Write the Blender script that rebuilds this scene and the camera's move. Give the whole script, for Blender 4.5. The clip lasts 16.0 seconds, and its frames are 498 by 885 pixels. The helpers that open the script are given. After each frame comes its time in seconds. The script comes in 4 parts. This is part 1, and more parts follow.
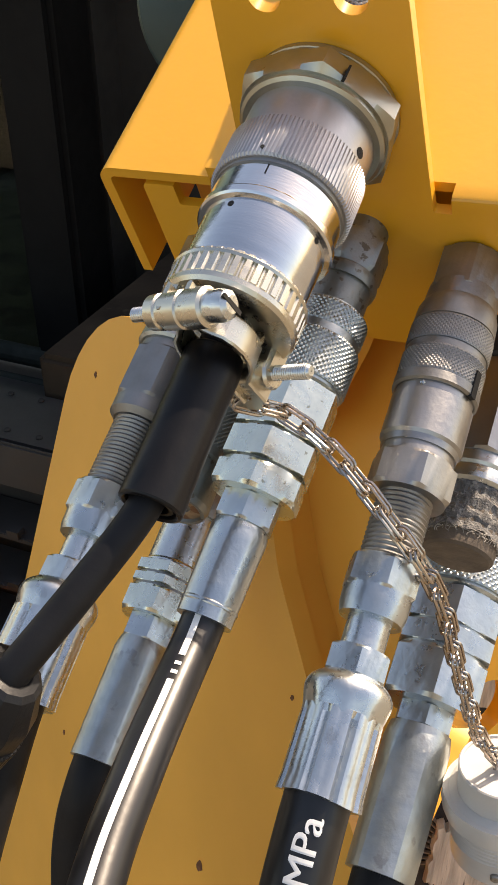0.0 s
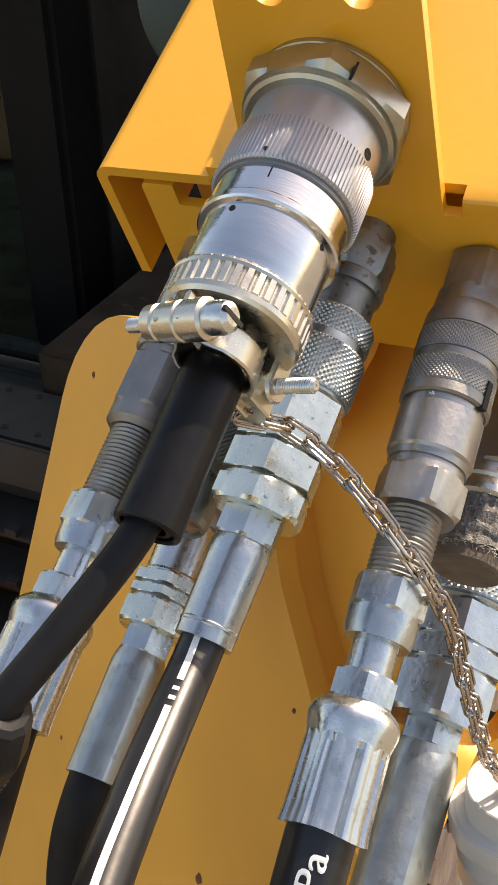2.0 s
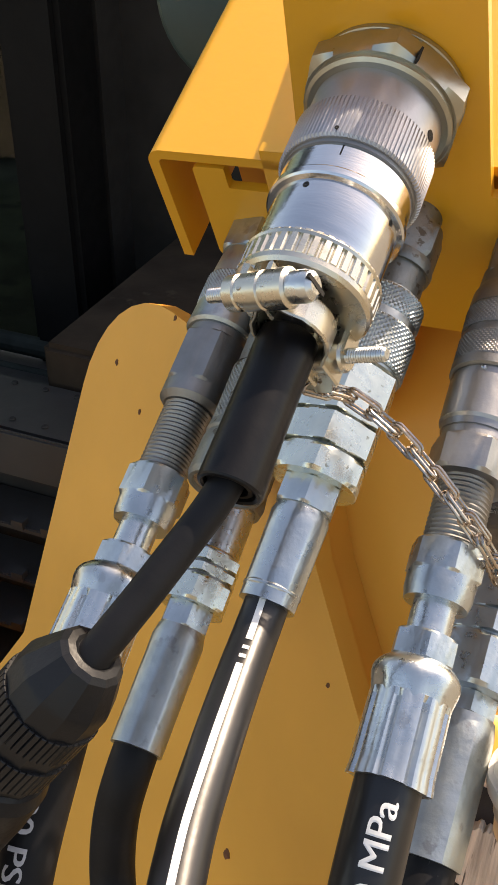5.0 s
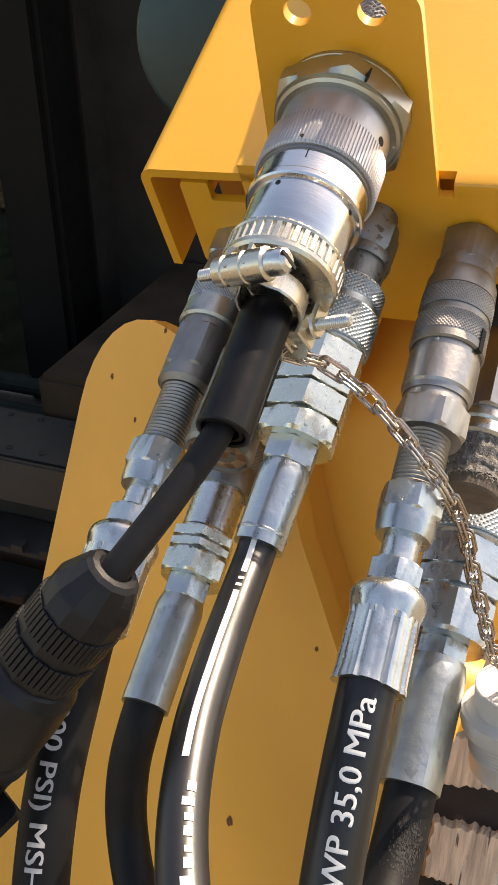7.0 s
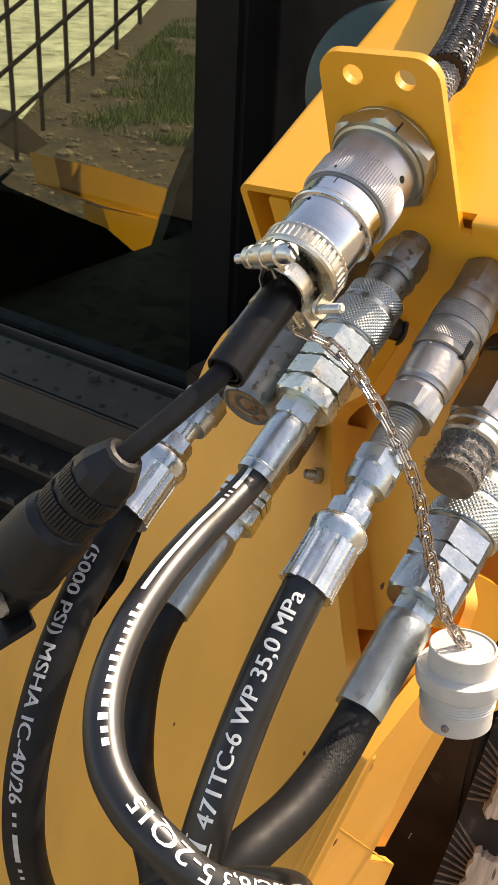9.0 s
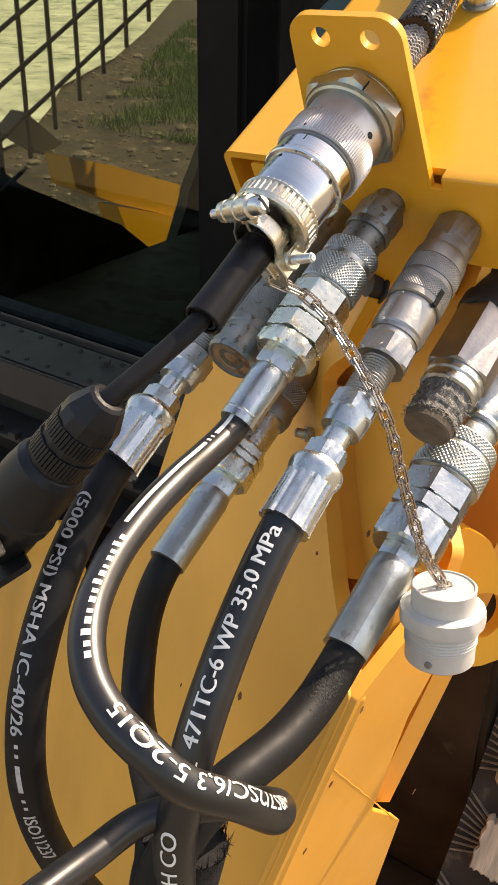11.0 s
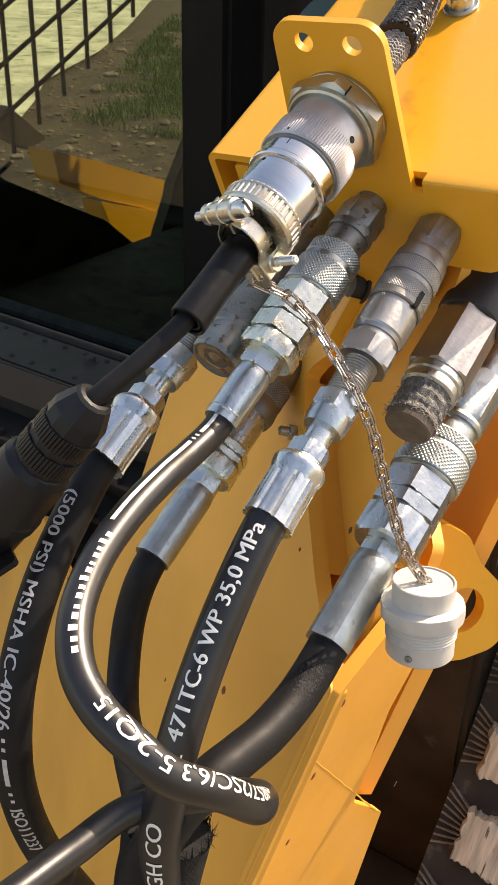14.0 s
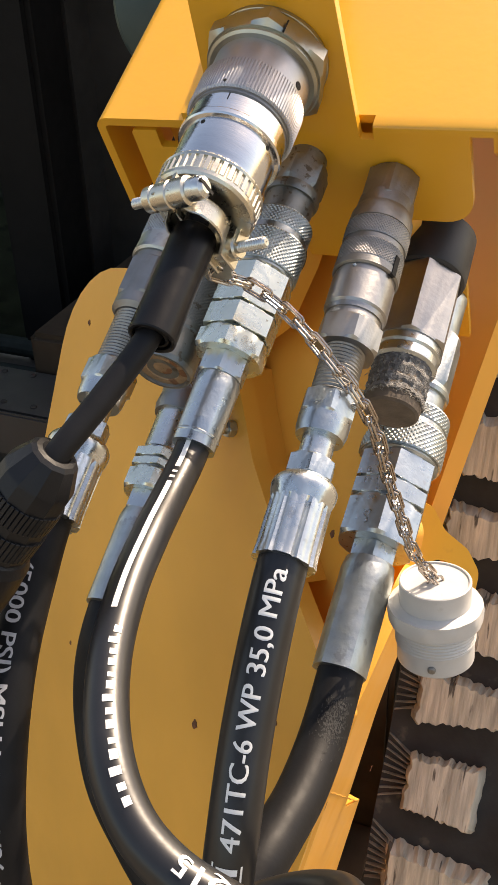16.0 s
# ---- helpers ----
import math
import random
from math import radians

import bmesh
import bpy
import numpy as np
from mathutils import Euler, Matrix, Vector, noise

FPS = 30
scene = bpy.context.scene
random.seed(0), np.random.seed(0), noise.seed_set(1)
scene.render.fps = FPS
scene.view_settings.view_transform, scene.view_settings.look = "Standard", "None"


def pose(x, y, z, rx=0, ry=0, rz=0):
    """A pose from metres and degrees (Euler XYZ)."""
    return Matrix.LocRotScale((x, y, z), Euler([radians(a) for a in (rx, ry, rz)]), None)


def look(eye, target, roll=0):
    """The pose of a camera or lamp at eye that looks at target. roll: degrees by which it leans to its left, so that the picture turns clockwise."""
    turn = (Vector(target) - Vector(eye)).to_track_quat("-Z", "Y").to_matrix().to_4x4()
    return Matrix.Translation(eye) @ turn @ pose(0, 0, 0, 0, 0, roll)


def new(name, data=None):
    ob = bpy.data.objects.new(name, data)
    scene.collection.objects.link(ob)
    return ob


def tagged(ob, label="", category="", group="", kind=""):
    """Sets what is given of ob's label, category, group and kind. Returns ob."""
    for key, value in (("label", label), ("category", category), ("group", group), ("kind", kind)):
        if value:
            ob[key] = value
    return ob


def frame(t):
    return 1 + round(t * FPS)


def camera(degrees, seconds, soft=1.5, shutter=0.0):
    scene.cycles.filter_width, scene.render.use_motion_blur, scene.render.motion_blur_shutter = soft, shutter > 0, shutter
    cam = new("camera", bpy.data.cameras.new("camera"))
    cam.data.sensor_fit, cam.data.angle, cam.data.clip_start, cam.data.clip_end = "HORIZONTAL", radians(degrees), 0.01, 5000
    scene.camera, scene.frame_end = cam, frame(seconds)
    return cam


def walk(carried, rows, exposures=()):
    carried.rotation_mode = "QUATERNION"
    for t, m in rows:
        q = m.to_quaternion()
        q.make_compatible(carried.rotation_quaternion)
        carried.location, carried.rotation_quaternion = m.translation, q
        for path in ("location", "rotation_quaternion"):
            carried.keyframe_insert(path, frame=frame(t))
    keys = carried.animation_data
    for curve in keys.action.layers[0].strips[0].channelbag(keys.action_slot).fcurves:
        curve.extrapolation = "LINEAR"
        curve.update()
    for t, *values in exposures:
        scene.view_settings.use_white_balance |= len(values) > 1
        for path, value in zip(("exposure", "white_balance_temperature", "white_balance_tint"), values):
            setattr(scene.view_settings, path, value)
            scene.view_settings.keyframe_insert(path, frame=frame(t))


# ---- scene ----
cam = camera(28.3, 16.0)
PATH = [
    (0, (0.0070, -0.0139, 1.3010), (-0.0353, 1.6528, 0.1964), -0.74),
    (0.5, (0.0079, -0.0108, 1.3007), (-0.0381, 1.6508, 0.1886), -0.73),
    (1, (0.0072, -0.0025, 1.2996), (-0.0429, 1.6542, 0.1803), -0.64),
    (1.5, (0.0079, 0.0015, 1.3019), (-0.0343, 1.6557, 0.1785), -0.67),
    (2, (0.0065, -0.0006, 1.2999), (-0.0373, 1.6551, 0.1788), -0.65),
    (2.5, (0.0053, -0.0017, 1.3003), (-0.0423, 1.6542, 0.1798), -0.24),
    (3, (0.0075, -0.0074, 1.3053), (-0.0463, 1.6563, 0.1966), 0.03),
    (3.5, (0.0038, -0.0077, 1.2992), (-0.0628, 1.6516, 0.1845), -0.27),
    (4, (0.0005, -0.0112, 1.2987), (-0.0591, 1.6485, 0.1844), -0.37),
    (4.2, (-0.0035, -0.0122, 1.3005), (-0.0498, 1.6460, 0.1833), -0.12),
    (6.3, (-0.0228, -0.0299, 1.2915), (0.0307, 1.6448, 0.1995), -1.01),
    (6.5, (-0.0210, -0.0376, 1.2913), (0.0391, 1.6425, 0.2079), -1.28),
    (7, (-0.0177, -0.0663, 1.3002), (0.0090, 1.6454, 0.2660), -1.16),
    (7.5, (0.0126, -0.1002, 1.3199), (-0.0904, 1.6416, 0.3424), 0.31),
    (8, (0.0352, -0.1405, 1.3160), (-0.2373, 1.5851, 0.3422), 2.10),
    (8.5, (0.0508, -0.1551, 1.3163), (-0.2581, 1.5634, 0.3409), 3.06),
    (9, (0.0539, -0.1571, 1.3167), (-0.2850, 1.5607, 0.3500), 3.06),
    (9.2, (0.0560, -0.1620, 1.3147), (-0.2874, 1.5576, 0.3528), 2.67),
    (11.3, (0.0793, -0.1810, 1.3077), (-0.3083, 1.5212, 0.3318), 0.87),
    (11.5, (0.0763, -0.1762, 1.3076), (-0.2974, 1.5216, 0.3188), 0.95),
    (12, (0.0793, -0.1745, 1.3071), (-0.2872, 1.5209, 0.3113), 1.24),
    (12.5, (0.0799, -0.1803, 1.3104), (-0.2897, 1.5192, 0.3227), 1.65),
    (13, (0.0778, -0.1864, 1.3133), (-0.2983, 1.5146, 0.3309), 1.77),
    (13.5, (0.0766, -0.1864, 1.3127), (-0.2923, 1.5174, 0.3325), 1.77),
    (14, (0.0798, -0.1866, 1.3127), (-0.2754, 1.5218, 0.3354), 1.54),
    (14.5, (0.0852, -0.1892, 1.3121), (-0.2524, 1.5214, 0.3323), 1.18),
    (15, (0.0845, -0.1879, 1.3060), (-0.2427, 1.5120, 0.3045), 0.56),
    (15.5, (0.0634, -0.1725, 1.3102), (-0.1826, 1.5253, 0.2822), 0.08),
    (16, (0.0084, -0.1157, 1.3016), (0.0121, 1.5720, 0.2284), -1.90),
]
walk(cam, [(t, look(eye, target, roll)) for t, eye, target, roll in PATH], [(0, 0.82, 8200, 17), (5, 0.90, 8200, 17), (13, 0.90, 8200, 17), (16, 0.84, 8200, 17)])

# ---- light ----
SUN = Vector((0.52, 0.48, 0.71)).normalized()
world = bpy.data.worlds.new("world")
scene.world = world
world.use_nodes = True
wn = world.node_tree
sky = wn.nodes.new("ShaderNodeTexSky")
sky.sky_type, sky.sun_disc = "NISHITA", False
sky.sun_elevation = math.asin(SUN.z)
sky.sun_rotation = math.atan2(SUN.x, SUN.y)
sky.air_density, sky.dust_density = 1.2, 2.0
wn.links.new(sky.outputs[0], wn.nodes["Background"].inputs[0])
wn.nodes["Background"].inputs[1].default_value = 0.15
sun = bpy.data.lights.new("sun", "SUN")
sun.energy, sun.angle, sun.color = 4.0, radians(0.53), (1.0, 0.94, 0.84)
sun_ob = new("sun", sun)
sun_ob.matrix_world = look(SUN * 6, (0, 0, 0))

# ---- materials ----


def mat(name, base, rough=0.5, metal=0.0, vary=0.12, scale=60.0, bump=0.0, bump_scale=400.0, spots=None, coat=0.0,
        spot_scale=90.0, spot_cut=0.62, rough_vary=0.12, stretch=(1, 1, 1), spec=0.5):
    """Paint, metal or rubber with two scales of variation, spots of wear and fine relief."""
    m = bpy.data.materials.new(name)
    m.use_nodes = True
    t = m.node_tree
    N_, L = t.nodes, t.links
    p = N_["Principled BSDF"]
    co = N_.new("ShaderNodeTexCoord")
    mp = N_.new("ShaderNodeMapping")
    mp.inputs["Scale"].default_value = stretch
    L.new(co.outputs["Object"], mp.inputs[0])
    big = N_.new("ShaderNodeTexNoise")
    big.inputs["Scale"].default_value, big.inputs["Detail"].default_value = scale, 4
    L.new(mp.outputs[0], big.inputs["Vector"])
    ramp = N_.new("ShaderNodeValToRGB")
    e = ramp.color_ramp.elements
    e[0].position, e[1].position = 0.3, 0.7
    e[0].color = (*[c * (1 - vary) for c in base], 1)
    e[1].color = (*[min(1, c * (1 + vary)) for c in base], 1)
    L.new(big.outputs[0], ramp.inputs[0])
    col = ramp.outputs[0]
    if spots:
        fine = N_.new("ShaderNodeTexNoise")
        fine.inputs["Scale"].default_value, fine.inputs["Detail"].default_value = spot_scale, 5
        L.new(mp.outputs[0], fine.inputs["Vector"])
        cut = N_.new("ShaderNodeMapRange")
        cut.inputs[1].default_value, cut.inputs[2].default_value = spot_cut, spot_cut + 0.05
        L.new(fine.outputs[0], cut.inputs[0])
        mix = N_.new("ShaderNodeMix")
        mix.data_type = "RGBA"
        L.new(cut.outputs[0], mix.inputs["Factor"])
        L.new(col, mix.inputs["A"])
        mix.inputs["B"].default_value = (*spots, 1)
        col = mix.outputs["Result"]
    L.new(col, p.inputs["Base Color"])
    rr = N_.new("ShaderNodeMapRange")
    rr.inputs[3].default_value, rr.inputs[4].default_value = max(0.03, rough - rough_vary), min(1, rough + rough_vary)
    rn = N_.new("ShaderNodeTexNoise")
    rn.inputs["Scale"].default_value, rn.inputs["Detail"].default_value = scale * 3.1, 5
    L.new(mp.outputs[0], rn.inputs["Vector"])
    L.new(rn.outputs[0], rr.inputs[0])
    L.new(rr.outputs[0], p.inputs["Roughness"])
    p.inputs["Metallic"].default_value = metal
    p.inputs["Specular IOR Level"].default_value = spec
    p.inputs["Coat Weight"].default_value = coat
    p.inputs["Coat Roughness"].default_value = 0.12
    if bump:
        bn = N_.new("ShaderNodeTexNoise")
        bn.inputs["Scale"].default_value, bn.inputs["Detail"].default_value = bump_scale, 3
        L.new(mp.outputs[0], bn.inputs["Vector"])
        b = N_.new("ShaderNodeBump")
        b.inputs["Strength"].default_value, b.inputs["Distance"].default_value = bump, 0.001
        L.new(bn.outputs[0], b.inputs["Height"])
        L.new(b.outputs[0], p.inputs["Normal"])
    return m


YELLOW = mat("yellow_paint", (0.78, 0.378, 0.028), 0.36, 0, 0.05, 9, 0.12, 160, coat=0.25, spots=(0.60, 0.26, 0.03), spot_scale=14, spot_cut=0.66)
YELLOW_PLATE = mat("yellow_arm_paint", (0.87, 0.41, 0.062), 0.42, 0, 0.10, 8, 0.15, 120, coat=0.15, spots=(0.42, 0.17, 0.03), spot_scale=22, spot_cut=0.74, stretch=(1, 1, 0.35))
ZINC = mat("zinc_plated_steel", (0.50, 0.535, 0.545), 0.30, 1, 0.12, 70, 0.14, 500, spots=(0.45, 0.46, 0.46), spot_scale=160, spot_cut=0.66)
ZINC_BRIGHT = mat("bright_zinc_steel", (0.62, 0.645, 0.64), 0.28, 1, 0.10, 60, 0.14, 400, spots=(0.52, 0.53, 0.52), spot_scale=130, spot_cut=0.62)
ZINC_DULL = mat("dull_zinc_steel", (0.43, 0.46, 0.455), 0.38, 1, 0.16, 90, 0.20, 350, spots=(0.36, 0.37, 0.37), spot_scale=120, spot_cut=0.6)
STEEL_DIRTY = mat("dirty_grey_steel", (0.29, 0.295, 0.275), 0.48, 1, 0.22, 60, 0.25, 400, spots=(0.16, 0.14, 0.11), spot_scale=300, spot_cut=0.60)
ZINC_GREEN = mat("pale_green_passivated_steel", (0.70, 0.71, 0.62), 0.27, 1, 0.10, 60, 0.12, 400, spots=(0.36, 0.34, 0.26), spot_scale=520, spot_cut=0.66)
STEEL_DARK = mat("dark_grey_plated_steel", (0.28, 0.275, 0.265), 0.46, 1, 0.14, 80, 0.15, 500)
ZINC_GREY = mat("grey_zinc_steel", (0.38, 0.37, 0.36), 0.36, 1, 0.10, 70, 0.10, 500)
NICKEL = mat("nickel_plated_alloy", (0.62, 0.58, 0.49), 0.28, 1, 0.06, 60, 0.06, 300)
ALU = mat("satin_aluminium", (0.62, 0.63, 0.64), 0.15, 1, 0.05, 50, 0.04, 300, stretch=(1, 1, 6))
ALU_GREY = mat("grey_anodised_aluminium", (0.43, 0.43, 0.445), 0.42, 1, 0.06, 80, 0.08, 600)
NUT_STEEL = mat("tarnished_nut_steel", (0.41, 0.40, 0.34), 0.34, 1, 0.12, 60, 0.10, 300)
CAP_ALU = mat("white_grey_cap_alloy", (0.56, 0.545, 0.52), 0.50, 0.2, 0.07, 60, 0.06, 500, spots=(0.44, 0.42, 0.39), spot_scale=45, spot_cut=0.66)
RUBBER = mat("black_hose_rubber", (0.011, 0.011, 0.012), 0.35, 0, 0.25, 60, 0.04, 500, rough_vary=0.06, spec=0.55)
RUBBER_MATT = mat("matt_hose_rubber", (0.008, 0.008, 0.009), 0.52, 0, 0.3, 60, 0.08, 500, spots=(0.018, 0.018, 0.0175), spot_scale=50, spot_cut=0.68, spec=0.22)
BOOT = mat("black_heat_shrink", (0.006, 0.006, 0.007), 0.34, 0, 0.2, 60, 0.06, 500, rough_vary=0.06, spec=0.22)
PLASTIC = mat("black_plastic", (0.0085, 0.0090, 0.0105), 0.40, 0, 0.2, 80, 0.1, 700, rough_vary=0.08, spec=0.3)
PRINT = mat("white_hose_print", (0.80, 0.80, 0.78), 0.55, 0, 0.06, 300)
CHAIN = mat("stainless_chain_wire", (0.46, 0.40, 0.35), 0.24, 1, 0.15, 200)
RUSTY = mat("rusty_coupler_face", (0.40, 0.27, 0.16), 0.55, 0.5, 0.25, 140, 0.3, 500, spots=(0.25, 0.12, 0.06), spot_scale=120, spot_cut=0.55)
TAPE = mat("frayed_grey_tape", (0.14, 0.135, 0.13), 0.9, 0, 0.4, 260, 0.8, 1400, spots=(0.28, 0.27, 0.25), spot_scale=500, spot_cut=0.58)
MUD = mat("dusty_cap_rubber", (0.13, 0.10, 0.075), 0.8, 0, 0.3, 90, 0.4, 500)
BLACK_PAINT = mat("black_cab_paint", (0.027, 0.026, 0.025), 0.5, 0, 0.25, 12, 0.1, 200, spots=(0.06, 0.055, 0.05), spot_scale=20, spot_cut=0.66)
# chassis brown with the under-arm shade put into its colour
CHASSIS = mat("shade_brown_chassis", (0.036, 0.025, 0.016), 0.8, 0, 0.4, 14, 0.3, 150, spots=(0.06, 0.045, 0.03), spot_scale=25, spot_cut=0.64, spec=0.2)
BLACK_HOLE = mat("unlit_black_steel", (0.020, 0.019, 0.017), 0.7, 0, 0.25, 20, 0.1, 160, spec=0.3)
# black paint made darker to stand in for dimming behind the glass
PILLAR = mat("glass_dimmed_pillar_black", (0.006, 0.006, 0.006), 0.6, 0, 0.2, 20, spec=0.12)
# interior trim, paler and greener to stand in for haze on the windscreen
CAB_TRIM = mat("cab_trim_with_haze", (0.070, 0.078, 0.062), 0.85, 0, 0.45, 9, 0.3, 120, spots=(0.03, 0.035, 0.03), spot_scale=14, spot_cut=0.56)
SEAL = mat("window_seal_rubber", (0.016, 0.022, 0.019), 0.8, 0, 0.3, 40, spec=0.2)
TRACK = mat("track_rubber", (0.022, 0.021, 0.020), 0.75, 0, 0.3, 30, 0.4, 200, spots=(0.07, 0.06, 0.05), spot_scale=30, spot_cut=0.62)
RIB_RUBBER = mat("worn_track_edge", (0.22, 0.19, 0.15), 0.9, 0, 0.4, 60, 0.5, 300)
TREAD = mat("sandy_track_lug", (0.50, 0.45, 0.36), 0.92, 0, 0.35, 160, 1.0, 500, spots=(0.11, 0.095, 0.075), spot_scale=140, spot_cut=0.60, stretch=(1, 0.1, 0.1))
BRAID = mat("braided_sleeve", (0.011, 0.011, 0.012), 0.8, 0, 0.4, 200, 0.5, 900, spec=0.2)
BRAID_GREY = mat("grey_braided_sleeve", (0.22, 0.22, 0.22), 0.6, 0, 0.3, 400, 0.5, 1500)
GROUND = mat("pale_sandy_ground", (0.20, 0.17, 0.125), 0.95, 0, 0.3, 6, 0.6, 30, spots=(0.15, 0.12, 0.085), spot_scale=11, spot_cut=0.58)
# bank soil, its colour darkened for the cab's shadow
SOIL = mat("shade_dark_bank_soil", (0.042, 0.027, 0.014), 0.95, 0, 0.85, 7, 0.5, 30, spots=(0.10, 0.070, 0.042), spot_scale=34, spot_cut=0.55)
STONE = mat("soil_stones", (0.21, 0.165, 0.115), 0.9, 0, 0.7, 9, 0.4, 60)
GRAVEL = mat("pale_gravel", (0.62, 0.62, 0.47), 0.95, 0, 0.35, 5, 0.5, 40, spots=(0.22, 0.26, 0.14), spot_scale=7, spot_cut=0.60)
RUST = mat("rust_speck", (0.16, 0.06, 0.025), 0.85, 0, 0.4, 300, 0.4, 900)
WORN_RUBBER = mat("grey_worn_rubber", (0.026, 0.026, 0.025), 0.8, 0, 0.5, 220, 0.5, 900)
THREAD = mat("tape_threads", (0.30, 0.28, 0.25), 0.9, 0, 0.3, 300)
# white print greyed to put the cab-side hose's shade into the colour
PRINT_SHADED = mat("shaded_white_print", (0.46, 0.46, 0.48), 0.6, 0, 0.15, 300)
BRAID_GLOSS = mat("glossy_black_braid", (0.03, 0.03, 0.032), 0.28, 0, 0.2, 200)
TEAL = mat("dark_teal_plastic", (0.022, 0.05, 0.046), 0.5, 0, 0.2, 20, 0.1, 300)
GRASS = mat("grass_blades", (0.085, 0.155, 0.028), 0.7, 0, 0.4, 8)

GLASS = bpy.data.materials.new("tinted_cab_glass")
GLASS.use_nodes = True
gp = GLASS.node_tree.nodes["Principled BSDF"]
gp.inputs["Base Color"].default_value = (0.30, 0.335, 0.235, 1)
gp.inputs["Roughness"].default_value = 0.02
gp.inputs["Transmission Weight"].default_value = 1.0
gp.inputs["IOR"].default_value = 1.36

# ---- mesh helpers ----


def mesh_object(name, bm, material, smooth=22):
    me = bpy.data.meshes.new(name)
    bm.normal_update()
    for f in bm.faces:
        f.smooth = True
    for e in bm.edges:
        if len(e.link_faces) == 2 and e.calc_face_angle(0) > radians(smooth):
            e.smooth = False
    bm.to_mesh(me)
    bm.free()
    me.materials.append(material)
    return new(name, me)


def part(name, bm, material, parent, label="", smooth=22):
    ob = mesh_object(name, bm, material, smooth)
    ob.parent = parent
    return tagged(ob, label)


def thing(name, m, label, category, group="", kind=""):
    ob = new(name)
    ob.empty_display_size = 0.01
    ob.matrix_world = m
    return tagged(ob, label, category, group, kind)


def join(bm, other):
    tmp = bpy.data.meshes.new("tmp")
    other.to_mesh(tmp)
    other.free()
    bm.from_mesh(tmp)
    bpy.data.meshes.remove(tmp)
    return bm


def mm(profile):
    return [(z / 1000, r / 1000) for z, r in profile]


def loft(rings, close_ends=True):
    """Rings of equal numbers of points, joined in turn."""
    bm = bmesh.new()
    vs = [[bm.verts.new(p) for p in ring] for ring in rings]
    n = len(vs[0])
    for a, b in zip(vs, vs[1:]):
        for i in range(n):
            j = (i + 1) % n
            bm.faces.new((a[i], a[j], b[j], b[i]))
    if close_ends:
        bm.faces.new(vs[0][::-1])
        bm.faces.new(vs[-1])
    return bm


def lathe(profile, seg=48):
    """Turned part round z; profile in millimetres as (z, r)."""
    return loft([[(r * math.cos(2 * math.pi * i / seg), r * math.sin(2 * math.pi * i / seg), z) for i in range(seg)] for z, r in mm(profile)])


def hexa(z0, z1, r, turn=0.0, cut=0.16, sides=6, cham=None):
    """A nut: prism of corner radius r in millimetres with chamfered ends."""
    seg = sides * 8
    flat = math.cos(math.pi / sides)
    c = cham if cham is not None else r * cut
    rings = []
    for z, lim in ((z0, r * (flat + 0.01)), (z0 + c * 0.5, r * 1.0), (z1 - c * 0.5, r * 1.0), (z1, r * (flat + 0.01))):
        ring = []
        for i in range(seg):
            a = 2 * math.pi * i / seg
            k = (a % (2 * math.pi / sides)) - math.pi / sides
            rr = min(r * flat / math.cos(k), lim, r * 0.985)
            ring.append((rr * math.cos(a + turn) / 1000, rr * math.sin(a + turn) / 1000, z / 1000))
        rings.append(ring)
    return loft(rings)


def knurl(z0, z1, r, n=54, depth=0.45, edge=0.8):
    """A sleeve band with raised diamonds."""
    pitch = 2 * math.pi * r / n
    rows = max(4, int((z1 - z0) / pitch * 4))
    seg = n * 4
    rings = [[((r - depth) * math.cos(2 * math.pi * i / seg) / 1000, (r - depth) * math.sin(2 * math.pi * i / seg) / 1000, z0 / 1000) for i in range(seg)]]
    for k in range(rows + 1):
        z = z0 + (z1 - z0) * k / rows
        b = (z - z0) / pitch
        ring = []
        for i in range(seg):
            a = i / 4
            p, q = (a + b) % 1, (a - b) % 1
            h = min(1 - abs(2 * p - 1), 1 - abs(2 * q - 1), 0.62) / 0.62
            h *= min(1, (z - z0) / edge + 0.15, (z1 - z) / edge + 0.15)
            rr = (r - depth * (1 - h)) / 1000
            ring.append((rr * math.cos(2 * math.pi * i / seg), rr * math.sin(2 * math.pi * i / seg), z / 1000))
        rings.append(ring)
    rings.append([((r - depth) * math.cos(2 * math.pi * i / seg) / 1000, (r - depth) * math.sin(2 * math.pi * i / seg) / 1000, z1 / 1000) for i in range(seg)])
    return loft(rings)


def ribbed(z0, z1, r, n, depth, duty=0.6, cham=0.6):
    """A band with straight ribs along the axis."""
    seg = n * 6
    rings = []
    for z, k in ((z0, -cham), (z0 + cham, 0), (z1 - cham, 0), (z1, -cham)):
        ring = []
        for i in range(seg):
            f = (i / 6) % 1
            up = 1 if f < duty else 0
            rr = (r + k - depth * (1 - up)) / 1000
            ring.append((rr * math.cos(2 * math.pi * i / seg), rr * math.sin(2 * math.pi * i / seg), z / 1000))
        rings.append(ring)
    return loft(rings)


def thread(z0, z1, r, pitch=1.5, depth=0.6, seg=40):
    """A screw thread, wound as one helix."""
    rows = int((z1 - z0) / pitch * 4)
    rings = []
    for k in range(rows + 1):
        z = z0 + (z1 - z0) * k / rows
        ring = []
        for i in range(seg):
            f = ((z - z0) / pitch + i / seg) % 1
            rr = (r - depth * abs(2 * f - 1)) / 1000
            ring.append((rr * math.cos(2 * math.pi * i / seg), rr * math.sin(2 * math.pi * i / seg), z / 1000))
        rings.append(ring)
    return loft(rings)


